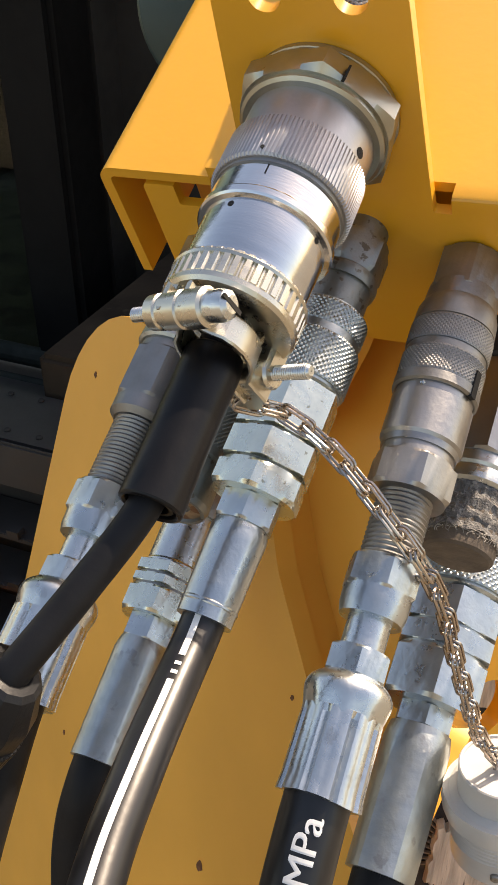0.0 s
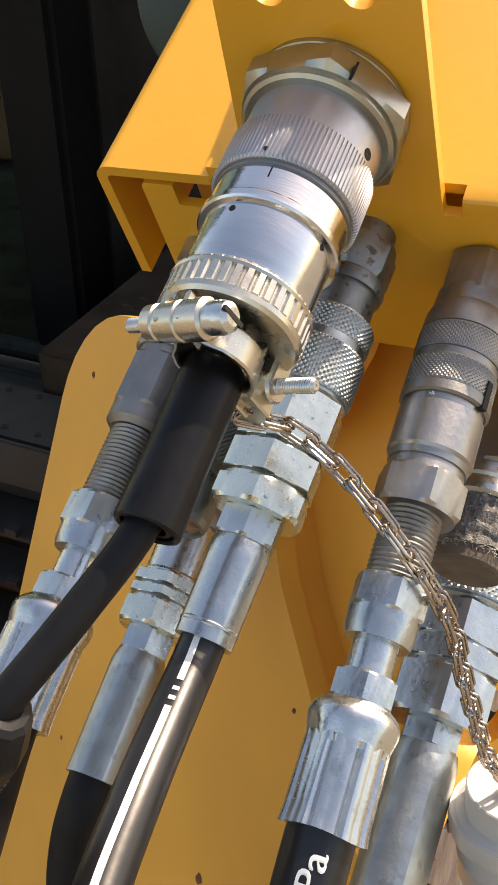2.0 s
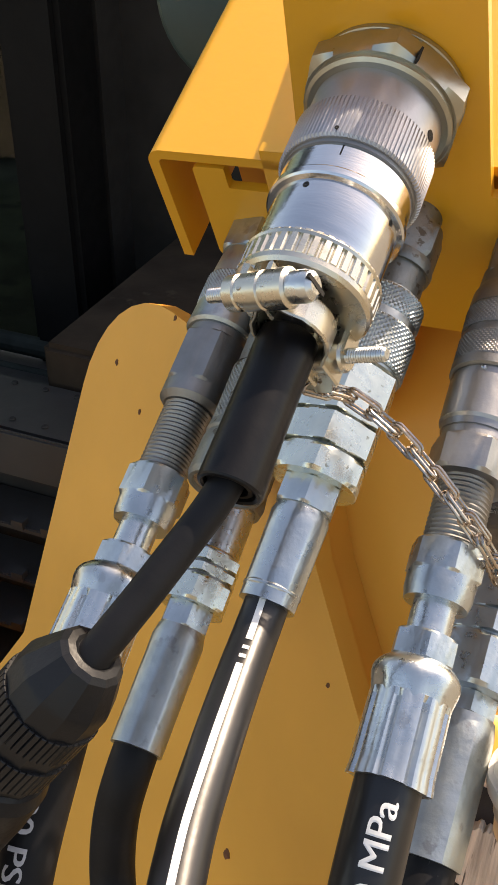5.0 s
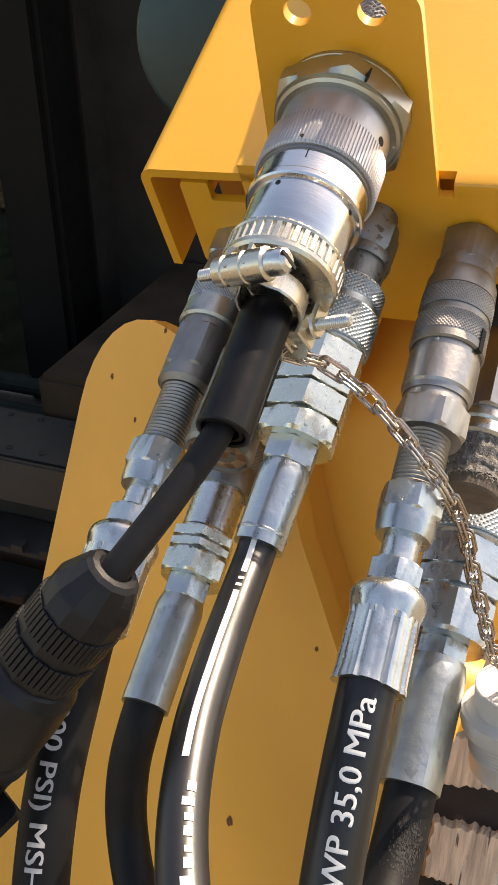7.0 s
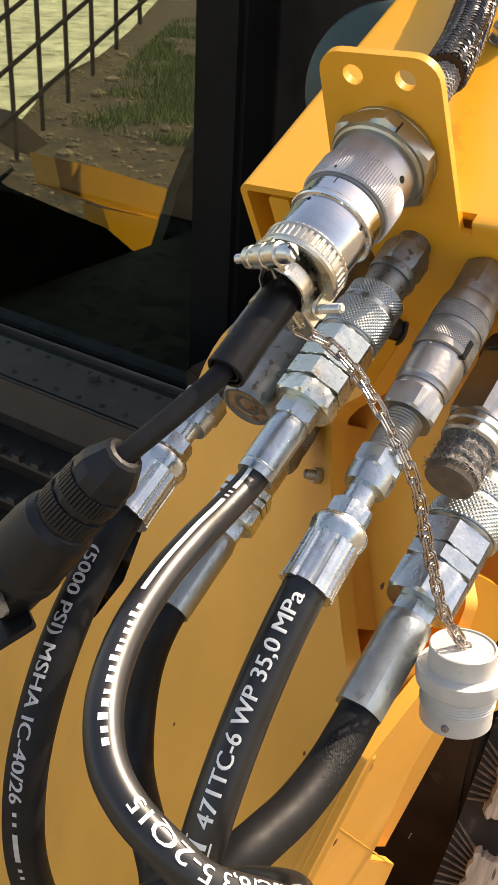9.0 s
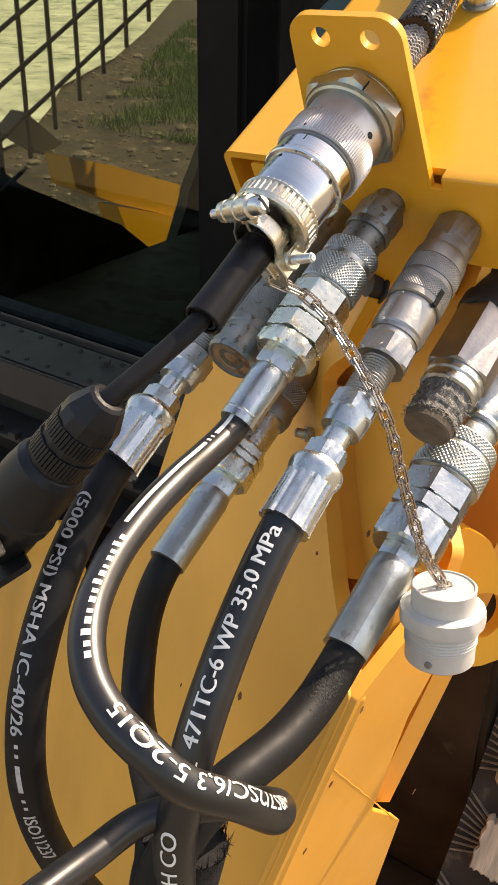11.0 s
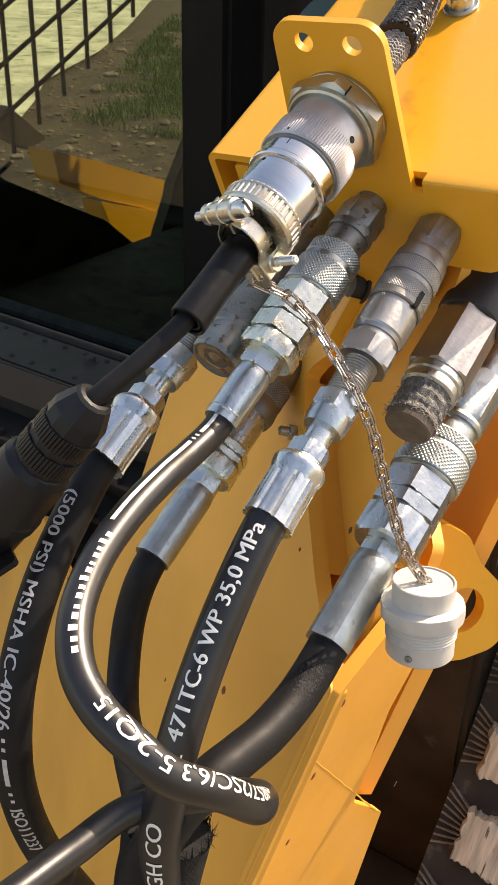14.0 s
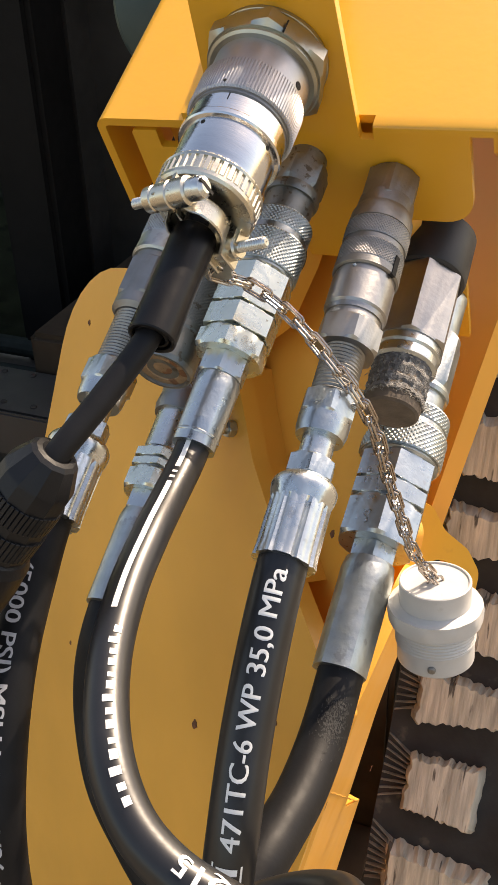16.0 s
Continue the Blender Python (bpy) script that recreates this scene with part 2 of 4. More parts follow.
def crimped(z0, z1, r0, r1, sides=8, flat=0.5, steps=10, neck=0.0):
    """A crimped ferrule: round at the collar, pressed into flats further on."""
    seg = 96
    rings = []
    for k in range(steps + 1):
        f = k / steps
        z = z0 + (z1 - z0) * f
        press = flat * min(1, max(0, (f - 0.08) / 0.16))
        base = r0 + (r1 - r0) * f - (neck * max(0, 1 - f / 0.08))
        ring = []
        for i in range(seg):
            a = 2 * math.pi * i / seg
            k2 = (a % (2 * math.pi / sides)) - math.pi / sides
            poly = math.cos(math.pi / sides) / math.cos(k2)
            rr = base * (1 - press + press * (0.35 + 0.65 * poly) * 1.03) / 1000
            ring.append((rr * math.cos(a), rr * math.sin(a), z / 1000))
        rings.append(ring)
    return loft(rings)


def finned(z0, z1, r0, r1, n=8):
    """A heavy crimped ferrule: broad ribs with narrow pressed grooves, flaring towards its rim."""
    seg = n * 14
    rings = []
    steps = 12
    for k in range(steps + 1):
        f = k / steps
        deep = 0.13 * min(1, f / 0.10) * (1 - 0.25 * f)
        base = (r0 + (r1 - r0) * f) * (1 + 0.03 * max(0, f - 0.85) / 0.15)
        ring = []
        for i in range(seg):
            g = abs(((i / 14) % 1) - 0.5)
            cut = math.exp(-(g / 0.085) ** 2)
            rr = base * (1 - deep * cut - 0.025 * (1 - cut) * (g * 2) ** 3) / 1000
            a = 2 * math.pi * i / seg
            ring.append((rr * math.cos(a), rr * math.sin(a), (z0 + (z1 - z0) * f + 0.35 * math.sin(a * 3) * (f > 0.95)) / 1000))
        rings.append(ring)
    return loft(rings)


def shoulder(z0, z1, r0, r1, n=9):
    """The rounded shoulder above a ribbed ferrule; its lobes grow out of a round neck."""
    seg = n * 12
    rings = [[(r0 * 0.6 * math.cos(2 * math.pi * i / seg) / 1000, r0 * 0.6 * math.sin(2 * math.pi * i / seg) / 1000, z0 / 1000) for i in range(seg)]]
    for k in range(11):
        f = k / 10
        up = min(1, f / 0.42)
        base = r0 + (r1 - r0) * (up * (2 - up)) - (r1 * 0.10) * max(0, f - 0.55) / 0.45
        ring = []
        for i in range(seg):
            a = 2 * math.pi * i / seg
            rr = base * (1 - 0.03 * max(0, f - 0.3) * (1 + math.cos(a * n + math.pi))) / 1000
            ring.append((rr * math.cos(a), rr * math.sin(a), (z0 + (z1 - z0) * f) / 1000))
        rings.append(ring)
    return loft(rings)


def spline(points, per=14):
    """A smooth run of points through those given (Catmull-Rom)."""
    p = [Vector(q) for q in points]
    p = [p[0] * 2 - p[1]] + p + [p[-1] * 2 - p[-2]]
    out = []
    for i in range(1, len(p) - 2):
        for k in range(per):
            t = k / per
            a, b, c, d = p[i - 1:i + 3]
            out.append(0.5 * ((2 * b) + (c - a) * t + (2 * a - 5 * b + 4 * c - d) * t * t + (3 * b - a - 3 * c + d) * t ** 3))
    out.append(p[-2])
    return out


def sweep(path, r, seg=24, bump=None):
    """A tube of radius r metres along a run of points."""
    rings = []
    side = None
    for i, p in enumerate(path):
        d = (path[min(i + 1, len(path) - 1)] - path[max(i - 1, 0)]).normalized()
        if side is None:
            side = d.orthogonal().normalized()
        side = (side - d * side.dot(d)).normalized()
        up = d.cross(side)
        rr = r if bump is None else r * bump(i / (len(path) - 1))
        rings.append([p + (side * math.cos(2 * math.pi * k / seg) + up * math.sin(2 * math.pi * k / seg)) * rr for k in range(seg)])
    return loft(rings)


def box(x0, x1, y0, y1, z0, z1, bevel=0.0):
    bm = bmesh.new()
    bmesh.ops.create_cube(bm, size=1)
    for v in bm.verts:
        v.co = ((x0 + x1) / 2 + v.co.x * (x1 - x0), (y0 + y1) / 2 + v.co.y * (y1 - y0), (z0 + z1) / 2 + v.co.z * (z1 - z0))
    if bevel:
        bmesh.ops.bevel(bm, geom=list(bm.edges), offset=bevel, segments=2, affect="EDGES")
    return bm


def slab(outline, z0, z1, holes=(), bevel=0.0):
    """A plate cut to an outline (metres, counter-clockwise), with holes, between z0 and z1."""
    bm = bmesh.new()
    loops = [outline, *holes]
    edges = []
    for lp in loops:
        vs = [bm.verts.new((x, y, z0)) for x, y in lp]
        edges += [bm.edges.new((vs[i], vs[(i + 1) % len(vs)])) for i in range(len(vs))]
    bmesh.ops.triangle_fill(bm, use_beauty=True, edges=edges)
    faces = list(bm.faces)
    ext = bmesh.ops.extrude_face_region(bm, geom=faces)
    for g in ext["geom"]:
        if isinstance(g, bmesh.types.BMVert):
            g.co.z = z1
    bmesh.ops.recalc_face_normals(bm, faces=list(bm.faces))
    if bevel:
        rim = [e for e in bm.edges if len(e.link_faces) == 2 and e.calc_face_angle(0) > 1.0 and abs(e.verts[0].co.z - e.verts[1].co.z) < 1e-7]
        bmesh.ops.bevel(bm, geom=rim, offset=bevel, segments=2, affect="EDGES", clamp_overlap=True)
    return bm


def circle(x, y, r, n=28, start=0.0):
    return [(x + r * math.cos(start + 2 * math.pi * i / n), y + r * math.sin(start + 2 * math.pi * i / n)) for i in range(n)]


def rounded(pts, radii, n=6):
    """A polygon with rounded corners."""
    out = []
    m = len(pts)
    for i in range(m):
        p, a, b = Vector(pts[i]), Vector(pts[i - 1]), Vector(pts[(i + 1) % m])
        r = radii[i]
        if r <= 0:
            out.append(tuple(p))
            continue
        da, db = (a - p).normalized(), (b - p).normalized()
        ang = da.angle(db)
        d = r / math.tan(ang / 2)
        s, e = p + da * d, p + db * d
        c = p + (da + db).normalized() * (r / math.sin(ang / 2))
        a0 = math.atan2(s.y - c.y, s.x - c.x)
        a1 = math.atan2(e.y - c.y, e.x - c.x)
        da_ = (a1 - a0 + math.pi) % (2 * math.pi) - math.pi
        out += [(c.x + r * math.cos(a0 + da_ * k / n), c.y + r * math.sin(a0 + da_ * k / n)) for k in range(n + 1)]
    return out


# The bracket's frame: x along its front edge, y up its face, z out towards the hoses.
AX = Vector((0.92495, -0.37797, 0.04000))
AY = Vector((-0.20612, -0.41038, 0.88831))
AZ = Vector((-0.31934, -0.82989, -0.45749))
FX = Matrix(((AX.x, AY.x, AZ.x, 0.054), (AX.y, AY.y, AZ.y, 0.279), (AX.z, AY.z, AZ.z, 1.197), (0, 0, 0, 1)))


def at(u, v, w=0.0, tu=0.0, tv=0.0):
    """A place in the bracket's frame, millimetres; tu, tv: how far the axis drifts along x and y for each unit out."""
    z = Vector((tu, tv, 1)).normalized()
    x = Vector((1, 0, -tu)).normalized()
    y = z.cross(x)
    m = Matrix(((x.x, y.x, z.x, u / 1000), (x.y, y.y, z.y, v / 1000), (x.z, y.z, z.z, w / 1000), (0, 0, 0, 1)))
    return FX @ m


def fx(u, v, w):
    return FX @ Vector((u / 1000, v / 1000, w / 1000))


# ---- setting: ground, arm, bracket, cab, track ----
LT, BK = Vector((0.9257, -0.3783, 0)), Vector((0.3783, 0.9257, 0))
CB = Matrix(((LT.x, BK.x, 0, 0), (LT.y, BK.y, 0, 0), (0, 0, 1, 0), (0, 0, 0, 1)))


def ground():
    bm = bmesh.new()
    bmesh.ops.create_grid(bm, x_segments=60, y_segments=60, size=1)
    for v in bm.verts:
        q = Vector((v.co.x, v.co.y))
        f = q.length
        v.co = Vector((q.x, q.y, 0)) * (6 + 300 * f ** 4)
        v.co.z = 0.05 * noise.noise(v.co * 0.8) * (1 if v.co.length < 20 else 4)
    return tagged(mesh_object("ground", bm, GROUND), "brown soil and gravel ground with patches of grass", "ground", kind="structure")


ground()
# pale sunlit gravel beyond the cab, and the grass along its edge
bm = bmesh.new()
edge = [CB @ Vector((a - 0.25 * noise.noise(Vector((a * 3, 0, 0))), b, 0.10)) for a, b in ((-3.2, 2.0), (-3.8, 3.1), (-4.25, 3.75), (-4.7, 4.5), (-5.1, 5.1), (-5.9, 6.4), (-6.9, 7.9), (-9, 11))]
far = [CB @ Vector((a, b, 0.10)) for a, b in ((-22, 14), (-22, 2))]
bm.faces.new([bm.verts.new(p) for p in edge + far])
bmesh.ops.triangulate(bm, faces=list(bm.faces))
tagged(mesh_object("gravel_patch", bm, GRAVEL), "pale dry gravel patch beyond the cab", "gravel", kind="structure")
bm = bmesh.new()
bank = [CB @ Vector((a, b, 0.07)) for a, b in ((-3.2, 2.0), (-5.6, 4.6), (-9.6, 11.2), (-5, 14), (0.5, 12), (-0.5, 4.0), (-1.9, 2.4))]
bm.faces.new([bm.verts.new(p) for p in bank])
bmesh.ops.triangulate(bm, faces=list(bm.faces))
bmesh.ops.recalc_face_normals(bm, faces=list(bm.faces))
tagged(mesh_object("soil_bank", bm, SOIL), "stony soil bank, darkened for the cab's shadow, beside the gravel", "soil", kind="structure")
rng = random.Random(17)
verts, faces = [], []
for i in range(5200):
    a, b = rng.uniform(-6.4, -1.6), rng.uniform(2.6, 8.5)
    p = CB @ Vector((a, b, 0.07))
    r = 0.008 * math.exp(rng.gauss(0.2, 0.55))
    k0 = len(verts)
    ring = [rng.uniform(0.7, 1.15) for _ in range(6)]
    for z, f in ((-0.3, 0.9), (0.35, 1.0)):
        for j in range(6):
            an = j * math.pi / 3 + i
            verts.append((p.x + r * f * ring[j] * math.cos(an), p.y + r * f * ring[j] * math.sin(an), p.z + r * z))
    verts.append((p.x + r * 0.2, p.y, p.z + r * rng.uniform(0.6, 0.95)))
    for j in range(6):
        q = (j + 1) % 6
        faces += [(k0 + j, k0 + q, k0 + 6 + q, k0 + 6 + j), (k0 + 6 + j, k0 + 6 + q, k0 + 12)]
me = bpy.data.meshes.new("loose_stones")
me.from_pydata(verts, [], faces)
me.materials.append(STONE)
tagged(new("loose_stones", me), "small grey-brown stones lying on the soil bank", "stones", kind="stuff")
rng = random.Random(3)
bm = bmesh.new()
for i in range(90000):
    a, b = rng.uniform(-7.2, -3.2), rng.uniform(4.3, 9.5)
    if (a + 4.2) * 1.57 + (b - 3.73) < 0.55 or b < 4.3 or noise.noise(Vector((a * 2.1, b * 2.1, 0))) < rng.uniform(-0.25, 0.25):
        continue
    p = CB @ Vector((a, b, 0.068))
    w, h, an = rng.uniform(0.0025, 0.005), rng.uniform(0.02, 0.075), rng.uniform(0, 6.28)
    side = Vector((math.cos(an), math.sin(an), 0)) * w
    lean = Vector((rng.uniform(-0.03, 0.03), rng.uniform(-0.03, 0.03), h))
    vs = [bm.verts.new(q) for q in (p - side, p + side, p + lean * 0.6 + side * 0.6, p + lean, p + lean * 0.6 - side * 0.6)]
    bm.faces.new(vs)
tagged(mesh_object("grass", bm, GRASS), "green grass tufts on the bank", "grass", kind="stuff")

# the loader arm: its shaded inner plate, sunlit outer side and rounded head
PO = Vector((-0.0261, 0.2661, 0.8737))
PN = Vector((-0.8169, -0.4848, 0.3125)).normalized()
PH = Vector((-PN.y, PN.x, 0)).normalized() * -1
PH = PH if PH.x > 0 else -PH
PD = PN.cross(PH)
PM = Matrix(((PH.x, PD.x, PN.x, PO.x), (PH.y, PD.y, PN.y, PO.y), (PH.z, PD.z, PN.z, PO.z), (0, 0, 0, 1)))

arm = thing("loader_arm", PM, "yellow painted steel loader arm with scuffs and rust specks", "loader arm", kind="structure")
outline = rounded([(-1.1, -0.965), (0.1000, -0.965), (0.0985, 0.085), (0.042, 0.120), (-0.012, 0.160), (-0.047, 0.199), (-0.041, 0.209), (-0.022, 0.228), (-0.014, 0.262), (-0.010, 0.332), (-0.060, 0.332), (-0.076, 0.210), (-0.2445, 0.204), (-0.2485, -0.061), (-0.282, -0.125), (-0.335, -0.165), (-0.50, -0.185), (-1.1, -0.625)], [0, 0, 0.004, 0.01, 0.02, 0.004, 0.004, 0.01, 0.01, 0, 0, 0.01, 0.08, 0.01, 0.02, 0.02, 0.02, 0], 8)
side_plate = part("side_plate", slab(outline, -0.010, 0.0, bevel=0.0012), YELLOW_PLATE, arm)
# the outer side leaves the plate's edge backwards; s runs away from the edge, d along the arm
SD = Vector((-0.545, 0, -0.838))
SN = Vector((0.838, 0, -0.545))
side_m = Matrix(((SD.x, 0, SN.x, 0.1015), (0, 1, 0, 0), (SD.z, 0, SN.z, -0.003), (0, 0, 0, 1)))
side_line = rounded([(0.0, -0.965), (0.60, -0.965), (0.37, -0.510), (0.255, -0.295), (0.240, -0.228), (0.205, -0.118), (0.12, -0.06), (0.10, 0.03), (0.115, 0.11), (0.06, 0.14), (0.0, 0.085)], [0, 0, 0.1, 0.05, 0.05, 0.006, 0.02, 0.02, 0.02, 0.02, 0.004], 6)
side_line = side_line[::-1]
outer_plate = part("outer_plate", slab(side_line, -0.008, 0.0, bevel=0.0012), YELLOW_PLATE, arm)
outer_plate.matrix_basis = side_m
seam = [side_m @ Vector((0.004 + 0.188 * k / 24, 0.040 - 0.150 * k / 24 + 0.0003 * math.sin(k * 1.7), -0.0004)) for k in range(25)]
part("weld_seam", sweep(seam, 0.0006, 8), YELLOW_PLATE, arm)
# added plate, turned off the sun, for the outer plate's shadowed top
part("shaded_top_plate", slab(rounded([(-0.06, 0.10), (0.060, 0.10), (0.052, 0.150), (0.03, 0.165), (-0.06, 0.165)], [0, 0.005, 0.01, 0.01, 0], 6), -0.068, -0.060, bevel=0.001), YELLOW_PLATE, arm)
shoulder_line = [(0.040, 0.1185), (0.014, 0.138), (-0.014, 0.159), (-0.032, 0.178), (-0.046, 0.196)]
rings = []
for x, y in shoulder_line:
    rings.append([(x - 0.004, y - 0.001, -0.0102), (x, y, -0.0102), (x, y, -0.0252), (x - 0.004, y - 0.001, -0.0252)])
bm = loft(rings)
bmesh.ops.recalc_face_normals(bm, faces=list(bm.faces))
part("return_flange", bm, YELLOW_PLATE, arm)
part("inner_plate", slab(rounded([(-0.10, 0.10), (0.080, 0.092), (0.072, 0.13), (0.030, 0.22), (0.020, 0.332), (-0.10, 0.332)], [0, 0.01, 0.02, 0.02, 0, 0], 6), -0.030, -0.024, bevel=0.001), YELLOW_PLATE, arm)
part("back_plate", box(-0.25, -0.010, -0.1, 0.34, -0.158, -0.142), YELLOW_PLATE, arm)

bolt = part("bolt", join(lathe([(0, 9), (1.6, 9), (1.6, 3), (0, 3)], 24), hexa(1.6, 8, 7.5)), BLACK_PAINT, arm, "black hexagon bolt")
bolt.location = (-0.021, 0.264, 0)
part("rib", loft([[(h - 0.001, d, n_), (h + 0.0012, d, n_)] + [(h + 0.0012, d, n_ + 0.009), (h - 0.001, d, n_ + 0.009)] for h, d, n_ in ((-0.0165, 0.259, -0.001), (-0.0245, 0.227, -0.001))]), YELLOW, arm)


grease = part("grease_bolt", join(hexa(0.0, 4.5, 4.8, 0.2), lathe([(4.4, 3.0), (9.4, 2.8), (10, 2.0), (10, 0.2), (4.4, 0.2)], 20)), ZINC_DULL, arm, "small plated bolt")
grease.matrix_basis = pose(-0.034, 0.167, 0.0002)


def blot(x, y, r, seed, stretch=1.0):
    """A small ragged flat spot."""
    g = random.Random(seed)
    pts = [(x + r * g.uniform(0.55, 1.1) * math.cos(a), y + r * stretch * g.uniform(0.55, 1.1) * math.sin(a)) for a in [2 * math.pi * k / 14 for k in range(14)]]
    return slab(pts, 0.0, 0.0003)


for k, (h, d, r) in enumerate(((0.0, 0.0, 2.6), (-0.1755, 0.1455, 1.6), (-0.2125, 0.1580, 1.8), (-0.152, -0.054, 1.4), (0.058, 0.158, 1.8), (-0.165, 0.205, 1.5), (-0.150, 0.200, 1.3), (0.020, 0.120, 1.3), (-0.08, -0.06, 1.4), (0.06, 0.05, 1.2))):
    part("rust_spot", blot(h, d, r / 1000, k, 1.3), RUST, side_plate)
for k, (a, d) in enumerate(((0.012, 0.075), (0.018, 0.020), (0.026, -0.036), (0.205, -0.090))):
    part("rust_spot", blot(a, d, 0.0018, 40 + k, 1.6), RUST, outer_plate)

# the bracket that carries the couplers
bracket = thing("mounting_bracket", FX, "folded yellow steel bracket holding the couplers", "bracket", kind="structure")
T = 0.004
front = rounded([(-0.100, -0.050), (-0.060, -0.078), (0.004, -0.078), (0.010, -0.051), (0.046, -0.051), (0.046, -0.0022), (0.008, -0.0022), (0.008, -0.007), (0.0022, -0.007),
                 (0.0012, 0.0775), (-0.0525, 0.0775), (-0.059, 0.004), (-0.073, 0.004), (-0.073, -0.015), (-0.088, -0.015), (-0.088, -0.006), (-0.100, -0.006)],
                [0.004, 0.02, 0.003, 0.004, 0.012, 0, 0, 0, 0.001, 0.011, 0.011, 0, 0, 0.001, 0.001, 0, 0.002], 6)
part("front_plate", slab(front, -T, 0.0, [circle(-0.0377, 0.0675, 0.0046), circle(-0.0139, 0.0672, 0.0046)], bevel=0.0008), YELLOW, bracket)


def folded(points, thick, z0, z1, axis):
    """A folded sheet: an open line of points, given a thickness to its inside, drawn along an axis."""
    n = len(points)
    inner = []
    for i in range(n):
        a, b = Vector(points[max(i - 1, 0)]), Vector(points[min(i + 1, n - 1)])
        d = (b - a).normalized()
        inner.append(Vector(points[i]) + Vector((d.y, -d.x)) * thick)
    ring = [Vector(p) for p in points] + inner[::-1]
    rings = []
    for s in (z0, z1):
        rings.append([(p.x, p.y, s) if axis == "z" else (s, p.x, p.y) for p in ring])
    return loft(rings)


def arc(cx, cy, r, a0, a1, n=8):
    return [(cx + r * math.cos(radians(a0 + (a1 - a0) * k / n)), cy + r * math.sin(radians(a0 + (a1 - a0) * k / n))) for k in range(n + 1)]


# top and cab side in one fold
bm = folded([(-0.1162, -0.054), *arc(-0.1102, -0.006, 0.006, 180, 90), (-0.0596, 0.0)], T, -0.24, 0.0, "z")
part("folded_side", bm, YELLOW, bracket)
part("top_plate", box(-0.0594, 0.058, -T, 0.0, -0.24, -0.0062), YELLOW, bracket)
lip = [(0.0, -0.0062), (0.0, -0.0014), (-0.0003, -0.0005), (-0.0009, 0.0001), (-0.0018, 0.0003), (-T, 0.0003), (-T, -0.0062)]
bm = loft([[(x, y, z) for y, z in lip] for x in (0.0082, 0.058)])
bmesh.ops.recalc_face_normals(bm, faces=list(bm.faces))
part("front_fold", bm, YELLOW, bracket)
part("outer_side", loft([[(x, v, w) for v, w in ((-0.0045, -0.24), (-0.12, -0.24), (-0.12, -0.080), (-0.057, -0.038), (-0.016, -0.005), (-0.0045, -0.004))] for x in (0.054, 0.058)]), YELLOW, bracket)
# unseen plate, added to keep sun from entering the bracket's open back
part("sun_block_plate", box(-0.1095, 0.0535, -0.16, -0.0045, -0.244, -0.2405), YELLOW, bracket)
part("inner_web", box(-0.1, 0.034, -0.17, -0.006, -0.034, -0.030), YELLOW, bracket)

# lifting lug beside the arm
LO = Vector((0.115, 0.332, 0.960))
LZ = Vector((0.4924, -0.8529, 0.1736)).normalized()
LX = Vector((0, 0, 1)).cross(LZ).normalized()
LY = LZ.cross(LX)
LM = Matrix(((LX.x, LY.x, LZ.x, LO.x), (LX.y, LY.y, LZ.y, LO.y), (LX.z, LY.z, LZ.z, LO.z), (0, 0, 0, 1)))
lug = thing("lifting_lug", LM, "yellow steel lifting lug with a round eye", "lifting lug")
lug_line = rounded([(-0.062, -0.070), (-0.0045, -0.0765), (0.0220, -0.0720), (0.0300, -0.0470), (0.0217, -0.0275), (0.0054, -0.0087), (-0.0025, 0.0100), (-0.0172, 0.0205), (-0.062, 0.024)], [0, 0.012, 0.018, 0.014, 0.02, 0.02, 0.01, 0.008, 0], 8)
eye = part("eye_plate", slab(lug_line, -0.010, 0.0, [circle(-0.006, -0.0405, 0.0158, 36)], bevel=0.0015), YELLOW, lug)
part("weld_bead", sweep([Vector((-0.060 + 0.0006 * math.sin(k * 2.1), -0.069 + k * 0.0046, 0.001 + 0.0005 * math.sin(k * 1.3))) for k in range(21)], 0.003, 8), YELLOW, eye)

# cab: windscreen, frame, far side with its guard
cab = thing("cab", CB, "black loader cab with a tinted windscreen", "cab", kind="structure")
part("windscreen", box(-1.62, -0.655, 0.886, 0.892, 0.716, 1.9), GLASS, cab, "dark tinted windscreen").visible_shadow = False
part("pillar", box(-0.66, -0.585, 0.872, 0.95, 0.3, 1.95, 0.008), PILLAR, cab)
part("pillar", box(-1.72, -1.62, 0.872, 0.95, 0.3, 1.95, 0.008), PILLAR, cab)
part("sill", box(-1.62, -0.30, 0.80, 0.93, 0.58, 0.700, 0.012), BLACK_PAINT, cab)
for z, y, r in ((0.716, 0.874, 0.013), (0.697, 0.846, 0.007)):
    part("window_seal", sweep([Vector((x, y, z)) for x in (-1.62, -1.3, -1.0, -0.62)], r, 12), SEAL, cab)
part("near_side_wall", box(-0.625, -0.585, 0.95, 2.60, 0.3, 1.95), BLACK_HOLE, cab)
# black sheet that keeps the gap beside the bracket dark
part("outer_panel", box(-0.585, -0.098, 1.0, 1.03, 0.25, 1.95), BLACK_HOLE, cab)
# far cab panel; its raised rear end stands in for a shadow outside
panel = [(0.95, 0.3), (2.60, 0.05), (2.60, 1.25), (2.45, 1.0), (2.25, 0.78), (2.09, 0.56), (2.078, 0.52), (2.031, 0.44), (2.015, 0.405), (1.956, 0.395), (1.794, 0.528), (1.651, 0.60), (1.46, 0.70), (1.36, 0.78), (0.95, 0.80)]
